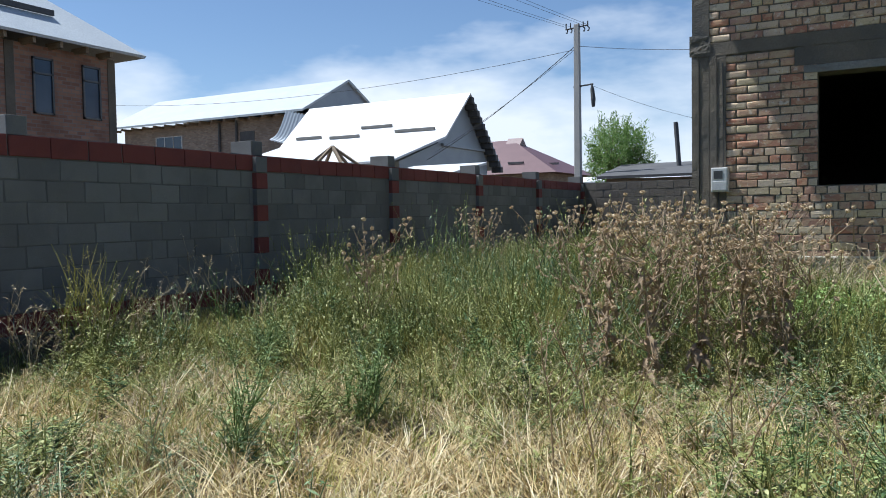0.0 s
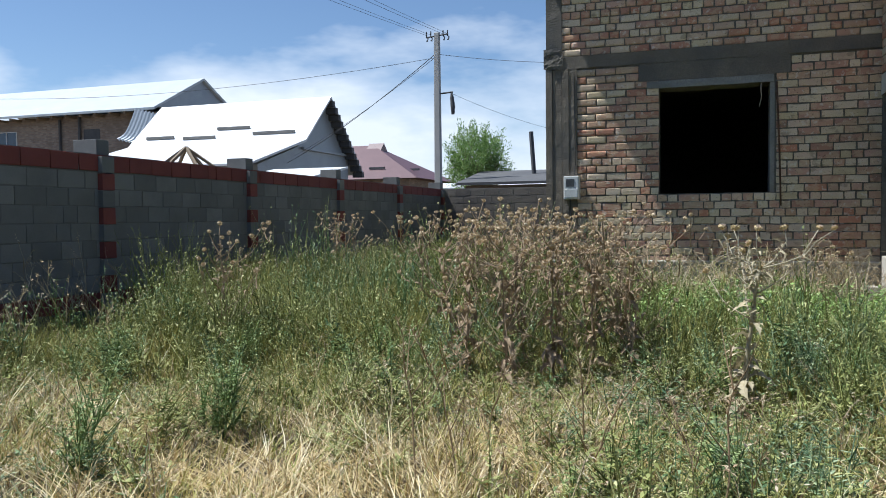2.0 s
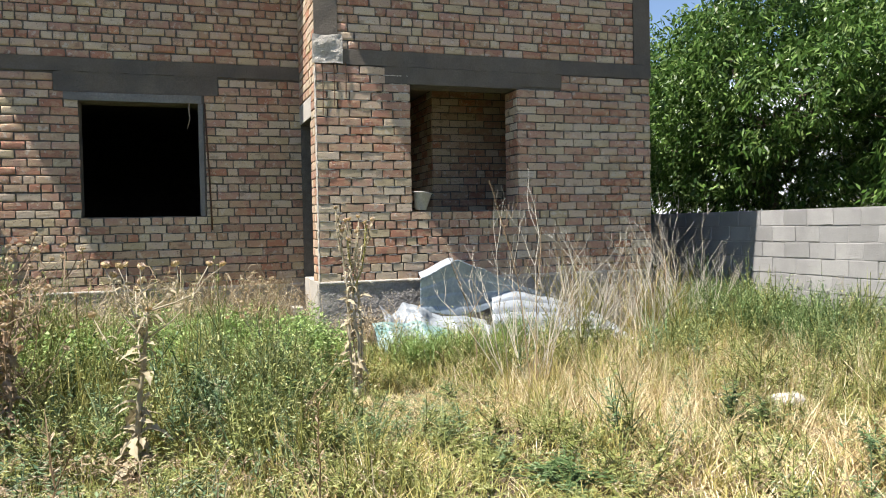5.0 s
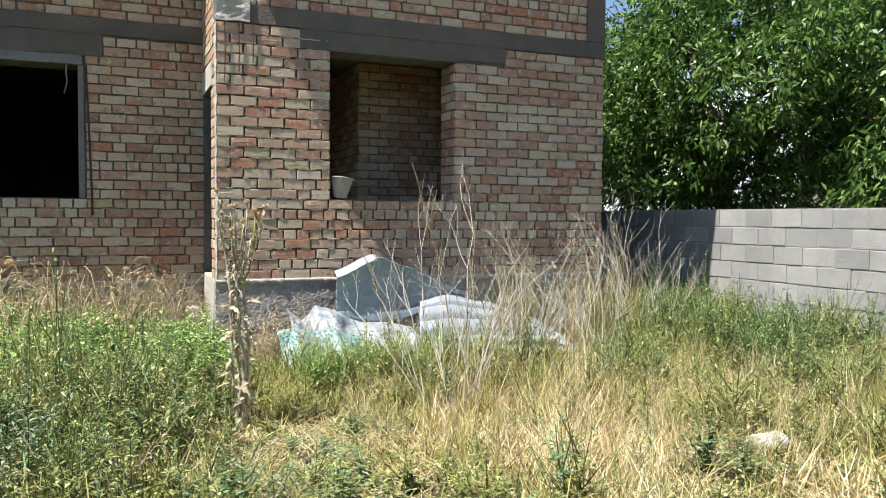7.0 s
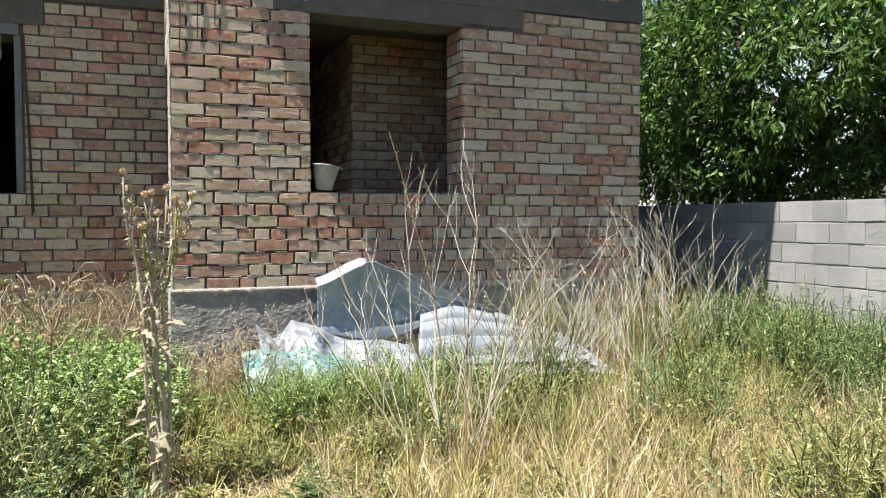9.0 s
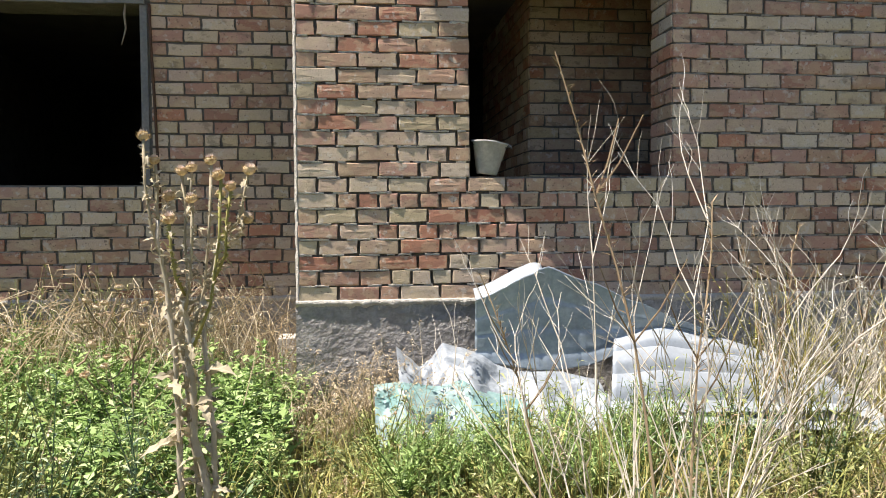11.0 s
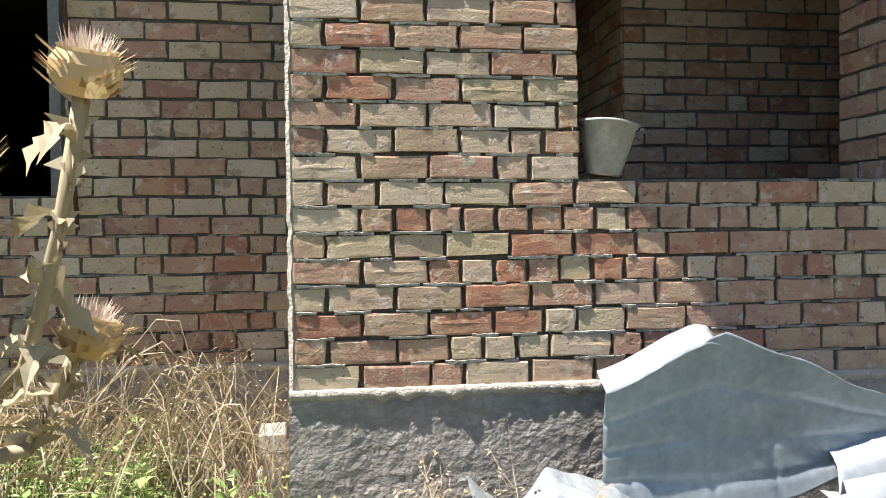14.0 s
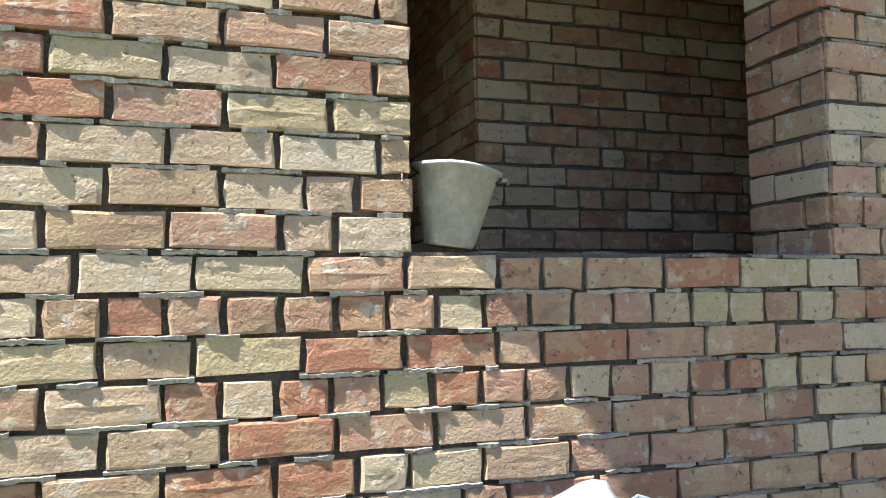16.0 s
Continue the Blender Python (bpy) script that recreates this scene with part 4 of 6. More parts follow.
# plum-roofed house
h4 = thing("plum_roof_house", "distant house with plum metal hip roof", "house", (-2.4, 0, 0))
box_part("wall", (-33, 46, 0), (-20.6, 54, 4.3), M_FAR_TAN, h4)
bm = bmesh.new()
rv = [bm.verts.new(p) for p in ((-34, 45, 4.3), (-19.6, 45, 4.3), (-19.6, 55, 4.3), (-34, 55, 4.3), (-29.5, 50, 7.3), (-25.2, 50, 7.3))]
for q in ((0, 1, 5, 4), (1, 2, 5), (2, 3, 4, 5), (3, 0, 4)):
    bm.faces.new([rv[i] for i in q])
part("roof", bm, M_ROOF_PURPLE, h4, "plum metal roof")
bm = bmesh.new()
bm_prism(bm, (-25.6, -24.3), [(48.6, 6.2), (50, 7.45), (51.4, 6.2)])
part("dormer", bm, M_ROOF_PURPLE, h4)
for x, y, z in ((-26.5, 46.2, 5.1), (-24, 46.2, 5.1), (-22.6, 46.6, 5.0), (-21.7, 47.6, 5.0)):
    box_part("snow_guard", (x, y, z), (x + 1.3, y + 0.1, z + 0.16), M_ROOF_DARK, h4)

# lean-to roof and open rafters just behind the wall
shed = thing("lean_to", "low lean-to with a white sheet roof behind the wall", "shed")
bm = bmesh.new()
bm_prism(bm, (-16.5, -13.6), [(12.8, 2.55), (15.4, 3.0), (15.4, 3.08), (12.8, 2.63)])
part("roof", bm, M_ROOF_WHITE, shed)
box_part("wall", (-16.3, 13.2, 0), (-13.8, 15.2, 2.55), M_FAR_TAN, shed)
raf = thing("open_rafters", "bare timber rafters of a small unfinished roof", "rafters", (-15.2, 8.7, 2.3))
for k in range(6):
    a = 2 * math.pi * k / 6 + 0.4
    bm = bmesh.new()
    bm_tube(bm, [(0, 0, 0.95), (1.35 * math.cos(a), 1.2 * math.sin(a), 0.0)], 0.05, 4)
    part("rafter", bm, M_WOOD, raf)
for k in range(4):
    a, b = math.pi / 2 * k + 0.2, math.pi / 2 * (k + 1) + 0.2
    bm = bmesh.new()
    bm_tube(bm, [(1.3 * math.cos(a), 1.15 * math.sin(a), 0.02), (1.3 * math.cos(b), 1.15 * math.sin(b), 0.02)], 0.05, 4)
    part("wall_plate", bm, M_WOOD, raf)
    box_part("prop", (1.3 * math.cos(a) - 0.06, 1.15 * math.sin(a) - 0.06, -2.32), (1.3 * math.cos(a) + 0.06, 1.15 * math.sin(a) + 0.06, 0.0), M_WOOD, raf)
shed2 = thing("dark_shed", "low dark roofed shed beyond the back wall", "shed")
bm = bmesh.new()
bm_prism(bm, (-9.0, -3.0), [(13.2, 2.25), (16, 2.75), (16, 2.82), (13.2, 2.33)])
part("roof", bm, M_ROOF_DARK, shed2, "dark sagging roofing")
box_part("wall", (-8.8, 13.5, 0), (-3.2, 15.8, 2.25), M_FAR_TAN, shed2)
bm = bmesh.new()
bm_tube(bm, [(-7.0, 15, 2.5), (-7.1, 15, 3.95)], 0.07, 8)
part("flue", bm, M_ROOF_DARK, shed2, "dark stove pipe")
far_roof = thing("pale_far_house", "far white-roofed building on the horizon", "house")
bm = bmesh.new()
bm_prism(bm, (-34, -14), [(62, 0), (72, 0), (72, 4.2), (67, 5.4), (62, 4.2)])
part("body", bm, M_ROOF_WHITE, far_roof)
east_house = thing("east_house", "pale plastered house beyond the trees", "house")
box_part("wall", (16, -6, 0), (24, 8, 3.0), M_PLASTER, east_house)
bm = bmesh.new()
bm_prism(bm, (15.4, 24.6), [(-6.6, 3.0), (1, 5.4), (8.6, 3.0), (8.6, 2.9), (1, 5.28), (-6.6, 2.9)])
part("roof", bm, M_ROOF_GREY, east_house)

# ---- power pole and wires ----
PX, PY, PT = -9.78, 13.85, 6.98
pole = thing("power_pole", "grey concrete power pole with crossarm and lamp", "utility pole", (PX, PY, 0))
bm = bmesh.new()
bm_box(bm, (-0.11, -0.11, 0), (0.11, 0.11, PT), 0.02)
for vv in bm.verts:
    k = 1 - 0.28 * vv.co.z / PT
    vv.co.x *= k
    vv.co.y *= k
part("shaft", bm, M_POLE, pole)
bm = bmesh.new()
bm_tube(bm, [(-0.36, 0, PT - 0.12), (0.36, 0, PT - 0.06)], 0.022, 6)
part("crossarm", bm, M_ROOF_DARK, pole)
for x in (-0.34, -0.2, 0.2, 0.34):
    bm = bmesh.new()
    bm_tube(bm, [(x, 0, PT - 0.22), (x + 0.03, 0, PT - 0.24), (x + 0.05, 0, PT - 0.15), (x, 0, PT - 0.1), (x, 0, PT + 0.06)], 0.02, 6)
    part("insulator", bm, M_WIRE, pole)
bm = bmesh.new()
bm_tube(bm, [(-0.12, 0, PT - 1.88), (0.5, -0.02, PT - 1.84)], 0.025, 6)
part("lamp_arm", bm, M_ROOF_DARK, pole)
bm = bmesh.new()
bm_tube(bm, [(0.46, -0.02, PT - 1.86), (0.47, -0.02, PT - 2.0), (0.5, -0.02, PT - 2.3), (0.5, -0.02, PT - 2.52)], [0.03, 0.06, 0.075, 0.05], 10)
part("lamp_head", bm, M_ROOF_DARK, pole, "dark hanging street lamp")


def cable(name, a, b, sag, r=0.012):
    c = thing(name, "thin black overhead wire strung from the power pole", "wire", (0, 0, 0), "overhead wires")
    bm = bmesh.new()
    pts = [Vector(a).lerp(Vector(b), k / 24) - Vector((0, 0, sag * 4 * (k / 24) * (1 - k / 24))) for k in range(25)]
    bm_tube(bm, pts, r, 5)
    part("strand", bm, M_WIRE, c)


for dx in (-0.34, -0.2, 0.2, 0.34):
    cable("overhead_wire", (PX + dx, PY, PT - 0.05), (PX - 9 + dx * 5, PY - 26, PT + 3.6), 0.5, 0.005)
cable("overhead_wire", (PX, PY, PT - 0.75), (-40, 16, 7.6), 0.9, 0.007)
cable("overhead_wire", (PX, PY, PT - 0.6), (-20.6, 22.5, 3.6), 0.25, 0.012)
cable("overhead_wire", (PX, PY, PT - 0.7), (-20.8, 23.5, 4.0), 0.2, 0.007)
cable("overhead_wire", (PX, PY, PT - 0.65), (-1.5, 15.5, 6.0), 0.25, 0.007)
cable("overhead_wire", (PX + 0.5, PY, PT - 1.9), (-4.5, 20, 4.0), 0.3, 0.005)

# ---- plants ----
RNG = np.random.default_rng(7)


def bent_blade(rng, h, reach, width, a, base=(0, 0, 0), segs=2):
    """A grass blade: a ribbon that rises and bends over."""
    pts = []
    side = np.array([-math.sin(a), math.cos(a), 0.0])
    out = np.array([math.cos(a), math.sin(a), 0.0])
    for k in range(segs + 1):
        t = k / segs
        c = np.array(base) + out * reach * t * t + np.array([0, 0, h * (t - 0.18 * t * t * (reach / max(h, 0.01)))])
        w = width * (1 - 0.85 * t) * 0.5
        pts += [c - side * w, c + side * w]
    faces = [[2 * k, 2 * k + 1, 2 * k + 3, 2 * k + 2] for k in range(segs)]
    return np.array(pts), np.array(faces)


def leaf(base, out, length, width, droop=0.3):
    """One lance-shaped leaf: a folded diamond of four points."""
    out = np.array(out) / (np.linalg.norm(out) + 1e-9)
    side = np.cross(out, (0, 0, 1.0))
    side /= np.linalg.norm(side) + 1e-9
    b = np.array(base)
    mid = b + out * length * 0.45
    tip = b + out * length - np.array([0, 0, droop * length])
    return np.array([b, mid + side * width / 2, tip, mid - side * width / 2]), np.array([[0, 1, 2, 3]])


def join(parts):
    vs, fs, n = [], [], 0
    for v_, f_ in parts:
        vs.append(v_)
        fs.append(f_ + n)
        n += len(v_)
    return np.concatenate(vs), np.concatenate(fs)


def tuft(seed, n, h, reach, width):
    rng = random.Random(seed)
    return join([bent_blade(rng, h * rng.uniform(0.45, 1.1), reach * rng.uniform(0.1, 1.1), width * rng.uniform(0.7, 1.3), rng.uniform(0, 6.283),
                            (rng.gauss(0, 0.035), rng.gauss(0, 0.035), 0)) for _ in range(n)])


def weed(seed, h, leaves, length, width, branches=4, spread=0.2, seedy=0):
    """A branching leafy weed about h high."""
    rng = random.Random(seed)
    parts = []
    limbs = [((0, 0, 0), (rng.gauss(0, 0.06) * h, rng.gauss(0, 0.06) * h, h))]
    for _ in range(branches):
        a, z = rng.uniform(0, 6.283), rng.uniform(0.1, 0.6) * h
        r = spread * rng.uniform(0.5, 1.2)
        limbs.append(((0, 0, z), (r * math.cos(a), r * math.sin(a), min(h * 1.02, z + h * rng.uniform(0.2, 0.5)))))
    for (p, q) in limbs:
        d = np.array(q) - np.array(p)
        for a in (0.3, 1.9):
            s = np.array([math.cos(a), math.sin(a), 0]) * 0.0035
            parts.append((np.array([p - s, p + s, q + s * 0.4, q - s * 0.4]), np.array([[0, 1, 2, 3]])))
    for k in range(leaves):
        p, q = limbs[k % len(limbs)] if rng.random() < 0.75 else limbs[0]
        t = rng.uniform(0.12, 1.0)
        b = np.array(p) + (np.array(q) - np.array(p)) * t
        a = rng.uniform(0, 6.283)
        s = rng.uniform(0.6, 1.25) * (1.1 - 0.45 * t)
        parts.append(leaf(b, (math.cos(a), math.sin(a), rng.uniform(-0.1, 0.9)), length * s, width * s, rng.uniform(0, 0.4)))
    return join(parts)


def dry_stalk(seed, h, twigs, spread, lean=0.15):
    """A bare branching dead stalk with crumpled remains along it."""
    rng = random.Random(seed)
    parts = []

    def limb(p, d, length, w, depth):
        q = p + d * length
        for a in (0.2, 1.8):
            s = np.array([math.cos(a), math.sin(a), 0]) * w
            m_ = (p + q) / 2 + np.array([rng.gauss(0, 0.05), rng.gauss(0, 0.05), rng.gauss(0, 0.02)]) * length
            parts.append((np.array([p - s, p + s, m_ + s * 0.8, m_ - s * 0.8, q + s * 0.5, q - s * 0.5]), np.array([[0, 1, 2, 3], [3, 2, 4, 5]])))
        if depth:
            for _ in range(twigs):
                a = rng.uniform(0, 6.283)
                t = rng.uniform(0.35, 1.0)
                nd = d * 0.75 + np.array([math.cos(a), math.sin(a), rng.uniform(-0.1, 0.5)]) * spread
                limb(p + (q - p) * t, nd / np.linalg.norm(nd), length * rng.uniform(0.3, 0.6), w * 0.6, depth - 1)
        else:
            for _ in range(3):
                a = rng.uniform(0, 6.283)
                parts.append(leaf(p + (q - p) * rng.uniform(0.5, 1), (math.cos(a), math.sin(a), rng.uniform(-0.6, 0.6)), 0.022, 0.01, 0.1))
    a = rng.uniform(0, 6.283)
    d = np.array([lean * math.cos(a), lean * math.sin(a), 1.0])
    limb(np.zeros(3), d / np.linalg.norm(d), h * 0.62, 0.0027, 2)
    return join(parts)


def scatter(name, templates, pts, scale, tall, mat, label, category, tilt=0.12, rng=RNG):
    """Plants of a few shapes stood at the points, each turned, leant and sized by itself, as one mesh."""
    vs, fs, base = [], [], 0
    pick = rng.integers(0, len(templates), len(pts))
    for k, (tv, tf) in enumerate(templates):
        sel = np.nonzero(pick == k)[0]
        if not len(sel):
            continue
        a = rng.uniform(0, 2 * np.pi, len(sel))
        lx, ly = rng.normal(0, tilt, len(sel)), rng.normal(0, tilt, len(sel))
        s, h = scale[sel], scale[sel] * tall[sel]
        ca, sa = np.cos(a), np.sin(a)
        x = tv[None, :, 0] * s[:, None]
        y = tv[None, :, 1] * s[:, None]
        z = tv[None, :, 2] * h[:, None]
        px = x * ca[:, None] - y * sa[:, None] + z * lx[:, None] + pts[sel, 0][:, None]
        py = x * sa[:, None] + y * ca[:, None] + z * ly[:, None] + pts[sel, 1][:, None]
        pz = z * (1 - 0.3 * (lx ** 2 + ly ** 2))[:, None] - 0.03
        v_ = np.stack([px, py, pz], -1).reshape(-1, 3)
        f_ = (tf[None] + (np.arange(len(sel)) * len(tv))[:, None, None] + base).reshape(-1, tf.shape[1])
        vs.append(v_)
        fs.append(f_)
        base += len(v_)
    ob = new(name, array_mesh(name, np.concatenate(vs), np.concatenate(fs), mat))
    return tagged(ob, label, category, kind="stuff")


def waves(x, y, s, k):
    """A cheap smooth field of about -1..1."""
    return (np.sin(x * s + 1.7 * k) * np.cos(y * s * 1.13 - k) + 0.6 * np.sin(x * s * 2.3 + y * s * 1.9 + 2.1 * k) + 0.4 * np.cos(x * s * 4.1 - y * s * 3.7 + k)) / 1.6


DRY = [(0.3, -6.7, 1.1, 0.8), (1.9, -5.1, 1.3, 0.8), (-3.6, -5.9, 1.5, 1.0), (-6.3, -6.3, 1.3, 0.9), (1.7, -3.5, 1.2, 0.85), (0.3, -3.1, 0.8, 0.7), (3.2, -3.2, 1.1, 0.5), (-2.6, -7.4, 1.0, 0.8), (-1.0, -5.4, 0.7, 0.5), (2.6, -1.3, 0.8, 0.4), (-5.5, -0.5, 0.8, 0.6), (-4.4, -7.0, 1.1, 0.95), (-5.4, -5.3, 0.9, 0.8), (-3.1, -5.0, 0.7, 0.8), (-4.6, -4.2, 0.6, 0.6), (-1.0, -6.7, 0.6, 0.7), (0.7, -8.0, 0.8, 0.7)]


def dryness(x, y):
    d = np.zeros_like(x)
    for cx, cy, r, w in DRY:
        d = np.maximum(d, w * np.exp(-((x - cx) ** 2 + (y - cy) ** 2) / (r * r)))
    return np.clip(d + 0.22 * waves(x, y, 1.6, 1), 0, 1)


def clear_of(x, y, pad=0.05):
    """True where plants may grow: inside the yard, outside the house, the walls and the sheets."""
    house = ((x > XA - pad) & (y > YA - pad)) | ((x > -pad) & (x < XB + pad) & (y > -pad)) | ((x > -0.55) & (x < 0) & (y > 0.1))
    sheet = (x > 1.0) & (x < 3.7) & (y > -0.95)
    filmy = (x > 0.55) & (x < 1.2) & (y > -0.9)
    shade = (x < XL + 0.75 + 0.25 * np.sin(y * 2.1)) & (y < 0) & (np.sin(x * 91 + y * 57) > -0.75)
    return ~shade & ~house & ~sheet & ~filmy & (x > XL + 0.06 + pad) & (x < XR - 0.03 - pad) & (y < YC - 0.1)


LINE = [(-1.97, -9.3), (-1.97, -9.1), (-1.5, -8.6), (-0.73, -7.26), (-0.57, -6.96), (0.26, -5.3), (0.3, -4.6), (0.2, -3.8), (0.1, -3.1), (0.3, -2.6), (0.53, -1.9)]


def off_line(x, y):
    d = np.full_like(x, 99.0)
    for (ax_, ay_), (bx_, by_) in zip(LINE, LINE[1:]):
        ux, uy = bx_ - ax_, by_ - ay_
        t = np.clip(((x - ax_) * ux + (y - ay_) * uy) / (ux * ux + uy * uy), 0, 1)
        d = np.minimum(d, np.hypot(x - ax_ - t * ux, y - ay_ - t * uy))
    return d


def field(n, x0, x1, y0, y1, chance):
    x, y = RNG.uniform(x0, x1, n), RNG.uniform(y0, y1, n)
    keep = clear_of(x, y) & (RNG.uniform(0, 1, n) < chance(x, y))
    return np.stack([x[keep], y[keep]], -1)


# spots where the growth stays low: before the thistles, under the window, beside the doorway
LOW = [(-3.0, -3.6, 0.9, 0.55), (-1.75, -4.35, 0.5, 0.6), (-1.6, 0.3, 1.3, 0.5), (-0.3, -2.7, 0.5, 0.5), (0.3, -0.6, 0.7, 0.5)]


def heights(p, near_house=2.0, low=0.45):
    """Taller plants towards the house, low ones in the dry patches and along the trodden line."""
    x, y = p[:, 0], p[:, 1]
    t = np.clip((y + 4.5) / 4.5, 0, 1)
    h = 0.85 + (near_house - 0.85) * t * np.clip(1 - np.maximum(x - 1.0, 0) / 3, 0.45, 1)
    h *= 1 - (1 - low) * dryness(x, y)
    for cx, cy, r, k in LOW:
        h *= 1 - k * np.exp(-((x - cx) ** 2 + (y - cy) ** 2) / (r * r))
    h *= 1 + 0.25 * waves(x, y, 2.2, 5)
    h *= np.clip(0.3 + off_line(x, y) / 1.2, 0.3, 1)
    h *= np.clip((y + 11.5) / 3.0, 0.6, 1) * np.where((x > 0.4) & (x < 3.7) & (y > -1.8), np.where(y < -1.05, 0.7, 0.4), 1) * np.where((x > -1.1) & (x < 0.4) & (y > -1.6), 0.5, 1)
    return h * RNG.uniform(0.7, 1.25, len(p))


tufts_green = [tuft(k, 11, 0.34, 0.18, 0.009) for k in range(6)]
tufts_dry = [tuft(20 + k, 15, 0.26, 0.2, 0.008) for k in range(6)]
tufts_tall_dry = [tuft(40 + k, 18, 0.55, 0.2, 0.0045) for k in range(5)]
weeds = [weed(60 + k, 0.46, 62, 0.052, 0.016, 8, 0.2) for k in range(7)]
weeds_blue = [weed(80 + k, 0.5, 56, 0.055, 0.015, 7, 0.16) for k in range(5)]
nettles = [weed(100 + k, 0.5, 60, 0.06, 0.034, 6, 0.2) for k in range(5)]
stalks = [dry_stalk(120 + k, 0.75, 3, 0.55) for k in range(5)]

YARD = (-8.6, 5.72, -10.6, 1.1)
p = field(15000, *YARD, lambda x, y: 0.95 - 0.55 * dryness(x, y))
scatter("meadow_grass", tufts_green, p, RNG.uniform(0.7, 1.3, len(p)), heights(p), M_GRASS, "thick yellow-green meadow grass gone to seed", "grass", 0.2)
p = field(19000, *YARD, lambda x, y: np.clip(0.22 + 0.2 * waves(x, y, 1.9, 2) + 0.78 * dryness(x, y), 0.05, 1))
scatter("dry_grass", tufts_dry, p, RNG.uniform(0.8, 1.4, len(p)), heights(p, 1.2, 0.8), M_STRAW, "bleached dry straw grass lying in patches", "grass", 0.6)
p = field(2300, 0.2, 5.6, -4.6, -0.1, lambda x, y: np.clip(0.05 + 0.6 * dryness(x, y), 0, 1) * (1 - 0.85 * ((x > 0.4) & (x < 3.8) & (y > -1.9))))
scatter("tall_dry_grass", tufts_tall_dry, p, RNG.uniform(0.5, 0.95, len(p)), np.clip(0.35 + off_line(p[:, 0], p[:, 1]) / 1.6, 0.3, 1.0), M_STRAW, "tall dry straw grass before the house", "grass", 0.3)
p = field(8600, *YARD, lambda x, y: np.clip(0.95 - 0.9 * dryness(x, y) + 0.2 * waves(x, y, 0.9, 3), 0.05, 1))
scatter("weeds", weeds, p, RNG.uniform(0.7, 1.25, len(p)), heights(p) * (0.75 + 0.5 * (waves(p[:, 0], p[:, 1], 1.3, 11) > 0.2)), M_WEED, "waist-high leafy green weeds", "weeds", 0.14)
p = field(5200, *YARD, lambda x, y: np.clip(0.25 + 0.7 * waves(x, y, 0.75, 9) - 0.5 * dryness(x, y), 0.02, 1))
scatter("wormwood", weeds_blue, p, RNG.uniform(0.7, 1.3, len(p)), heights(p), M_BLUE_WEED, "grey-green wormwood growing in clumps", "weeds", 0.14)
p = field(2300, -3.9, -0.02, -2.2, 0.95, lambda x, y: np.clip(1.5 - np.hypot((x + 1.2) / 1.5, (y + 0.3) / 1.2) + 0.35 * waves(x, y, 2.6, 6), 0, 1))
q = field(500, 4.0, 5.7, -2.6, 1.0, lambda x, y: np.ones_like(x))
scatter("green_corner_weeds", weeds_blue, q, RNG.uniform(0.9, 1.4, len(q)), RNG.uniform(0.7, 1.15, len(q)), M_BUSH, "dark green feathery weeds along the pale block wall", "weeds", 0.12)
scatter("nettles", nettles, p, RNG.uniform(0.8, 1.3, len(p)), RNG.uniform(0.6, 1.05, len(p)), M_NETTLE, "fresh green nettles beside the brick wall", "weeds", 0.12)
p = field(2400, *YARD, lambda x, y: np.clip(0.3 + 0.4 * waves(x, y, 1.1, 4), 0.05, 1))
scatter("dry_weed_stalks", stalks, p, RNG.uniform(0.6, 1.1, len(p)), heights(p, 1.3, 0.8), M_DRYSTALK, "thin dry brown weed stalks", "weeds", 0.2)
# dark bushy clumps standing over the rest
p = field(450, *YARD, lambda x, y: np.clip(0.05 + 0.9 * (waves(x, y, 1.5, 13) > 0.25) - 0.4 * dryness(x, y), 0, 1))
scatter("bushy_weeds", [weed(190 + k, 0.55, 190, 0.06, 0.024, 16, 0.24) for k in range(5)], p, RNG.uniform(0.6, 1.15, len(p)), heights(p, 1.6), M_DARK_WEED, "dark green bushy weeds standing in clumps", "weeds", 0.12)
# separate blue-green bushes rising out of the straw
for cx, cy, n, r in ((-4.7, -5.3, 9, 0.13), (-4.85, -6.2, 5, 0.12), (-2.2, -5.7, 6, 0.22), (-6.3, -4.3, 10, 0.25), (-5.7, -3.4, 12, 0.3), (-4.4, -3.7, 9, 0.22), (-1.0, -3.3, 12, 0.35), (4.3, -3.0, 18, 0.35), (4.7, -2.2, 14, 0.3)):
    p = np.stack([RNG.normal(cx, r, n), RNG.normal(cy, r, n)], -1)
    scatter("bush_clump", [weed(270 + k, 0.55, 150, 0.05, 0.016, 14, 0.18) for k in range(3)], p, RNG.uniform(0.7, 1.05, n), RNG.uniform(0.8, 1.25, n), M_BUSH, "upright blue-green bushy weed among dry straw", "weeds", 0.14)
p = np.stack([RNG.normal(-2.5, 0.45, 110), RNG.normal(-4.3, 0.4, 110)], -1)
scatter("dead_mat", stalks, p, RNG.uniform(0.6, 1.0, len(p)), RNG.uniform(0.3, 0.6, len(p)), M_DRYSTALK, "flattened grey mat of dead stalks", "weeds", 0.5)
p = np.stack([RNG.uniform(0.03, 0.95, 110), RNG.uniform(-0.9, -0.12, 110)], -1)
scatter("plinth_stalks", stalks, p, RNG.uniform(0.6, 1.0, len(p)), RNG.uniform(0.7, 1.1, len(p)), M_PALE_STEM, "thin dry stalks against the plinth", "weeds", 0.15)
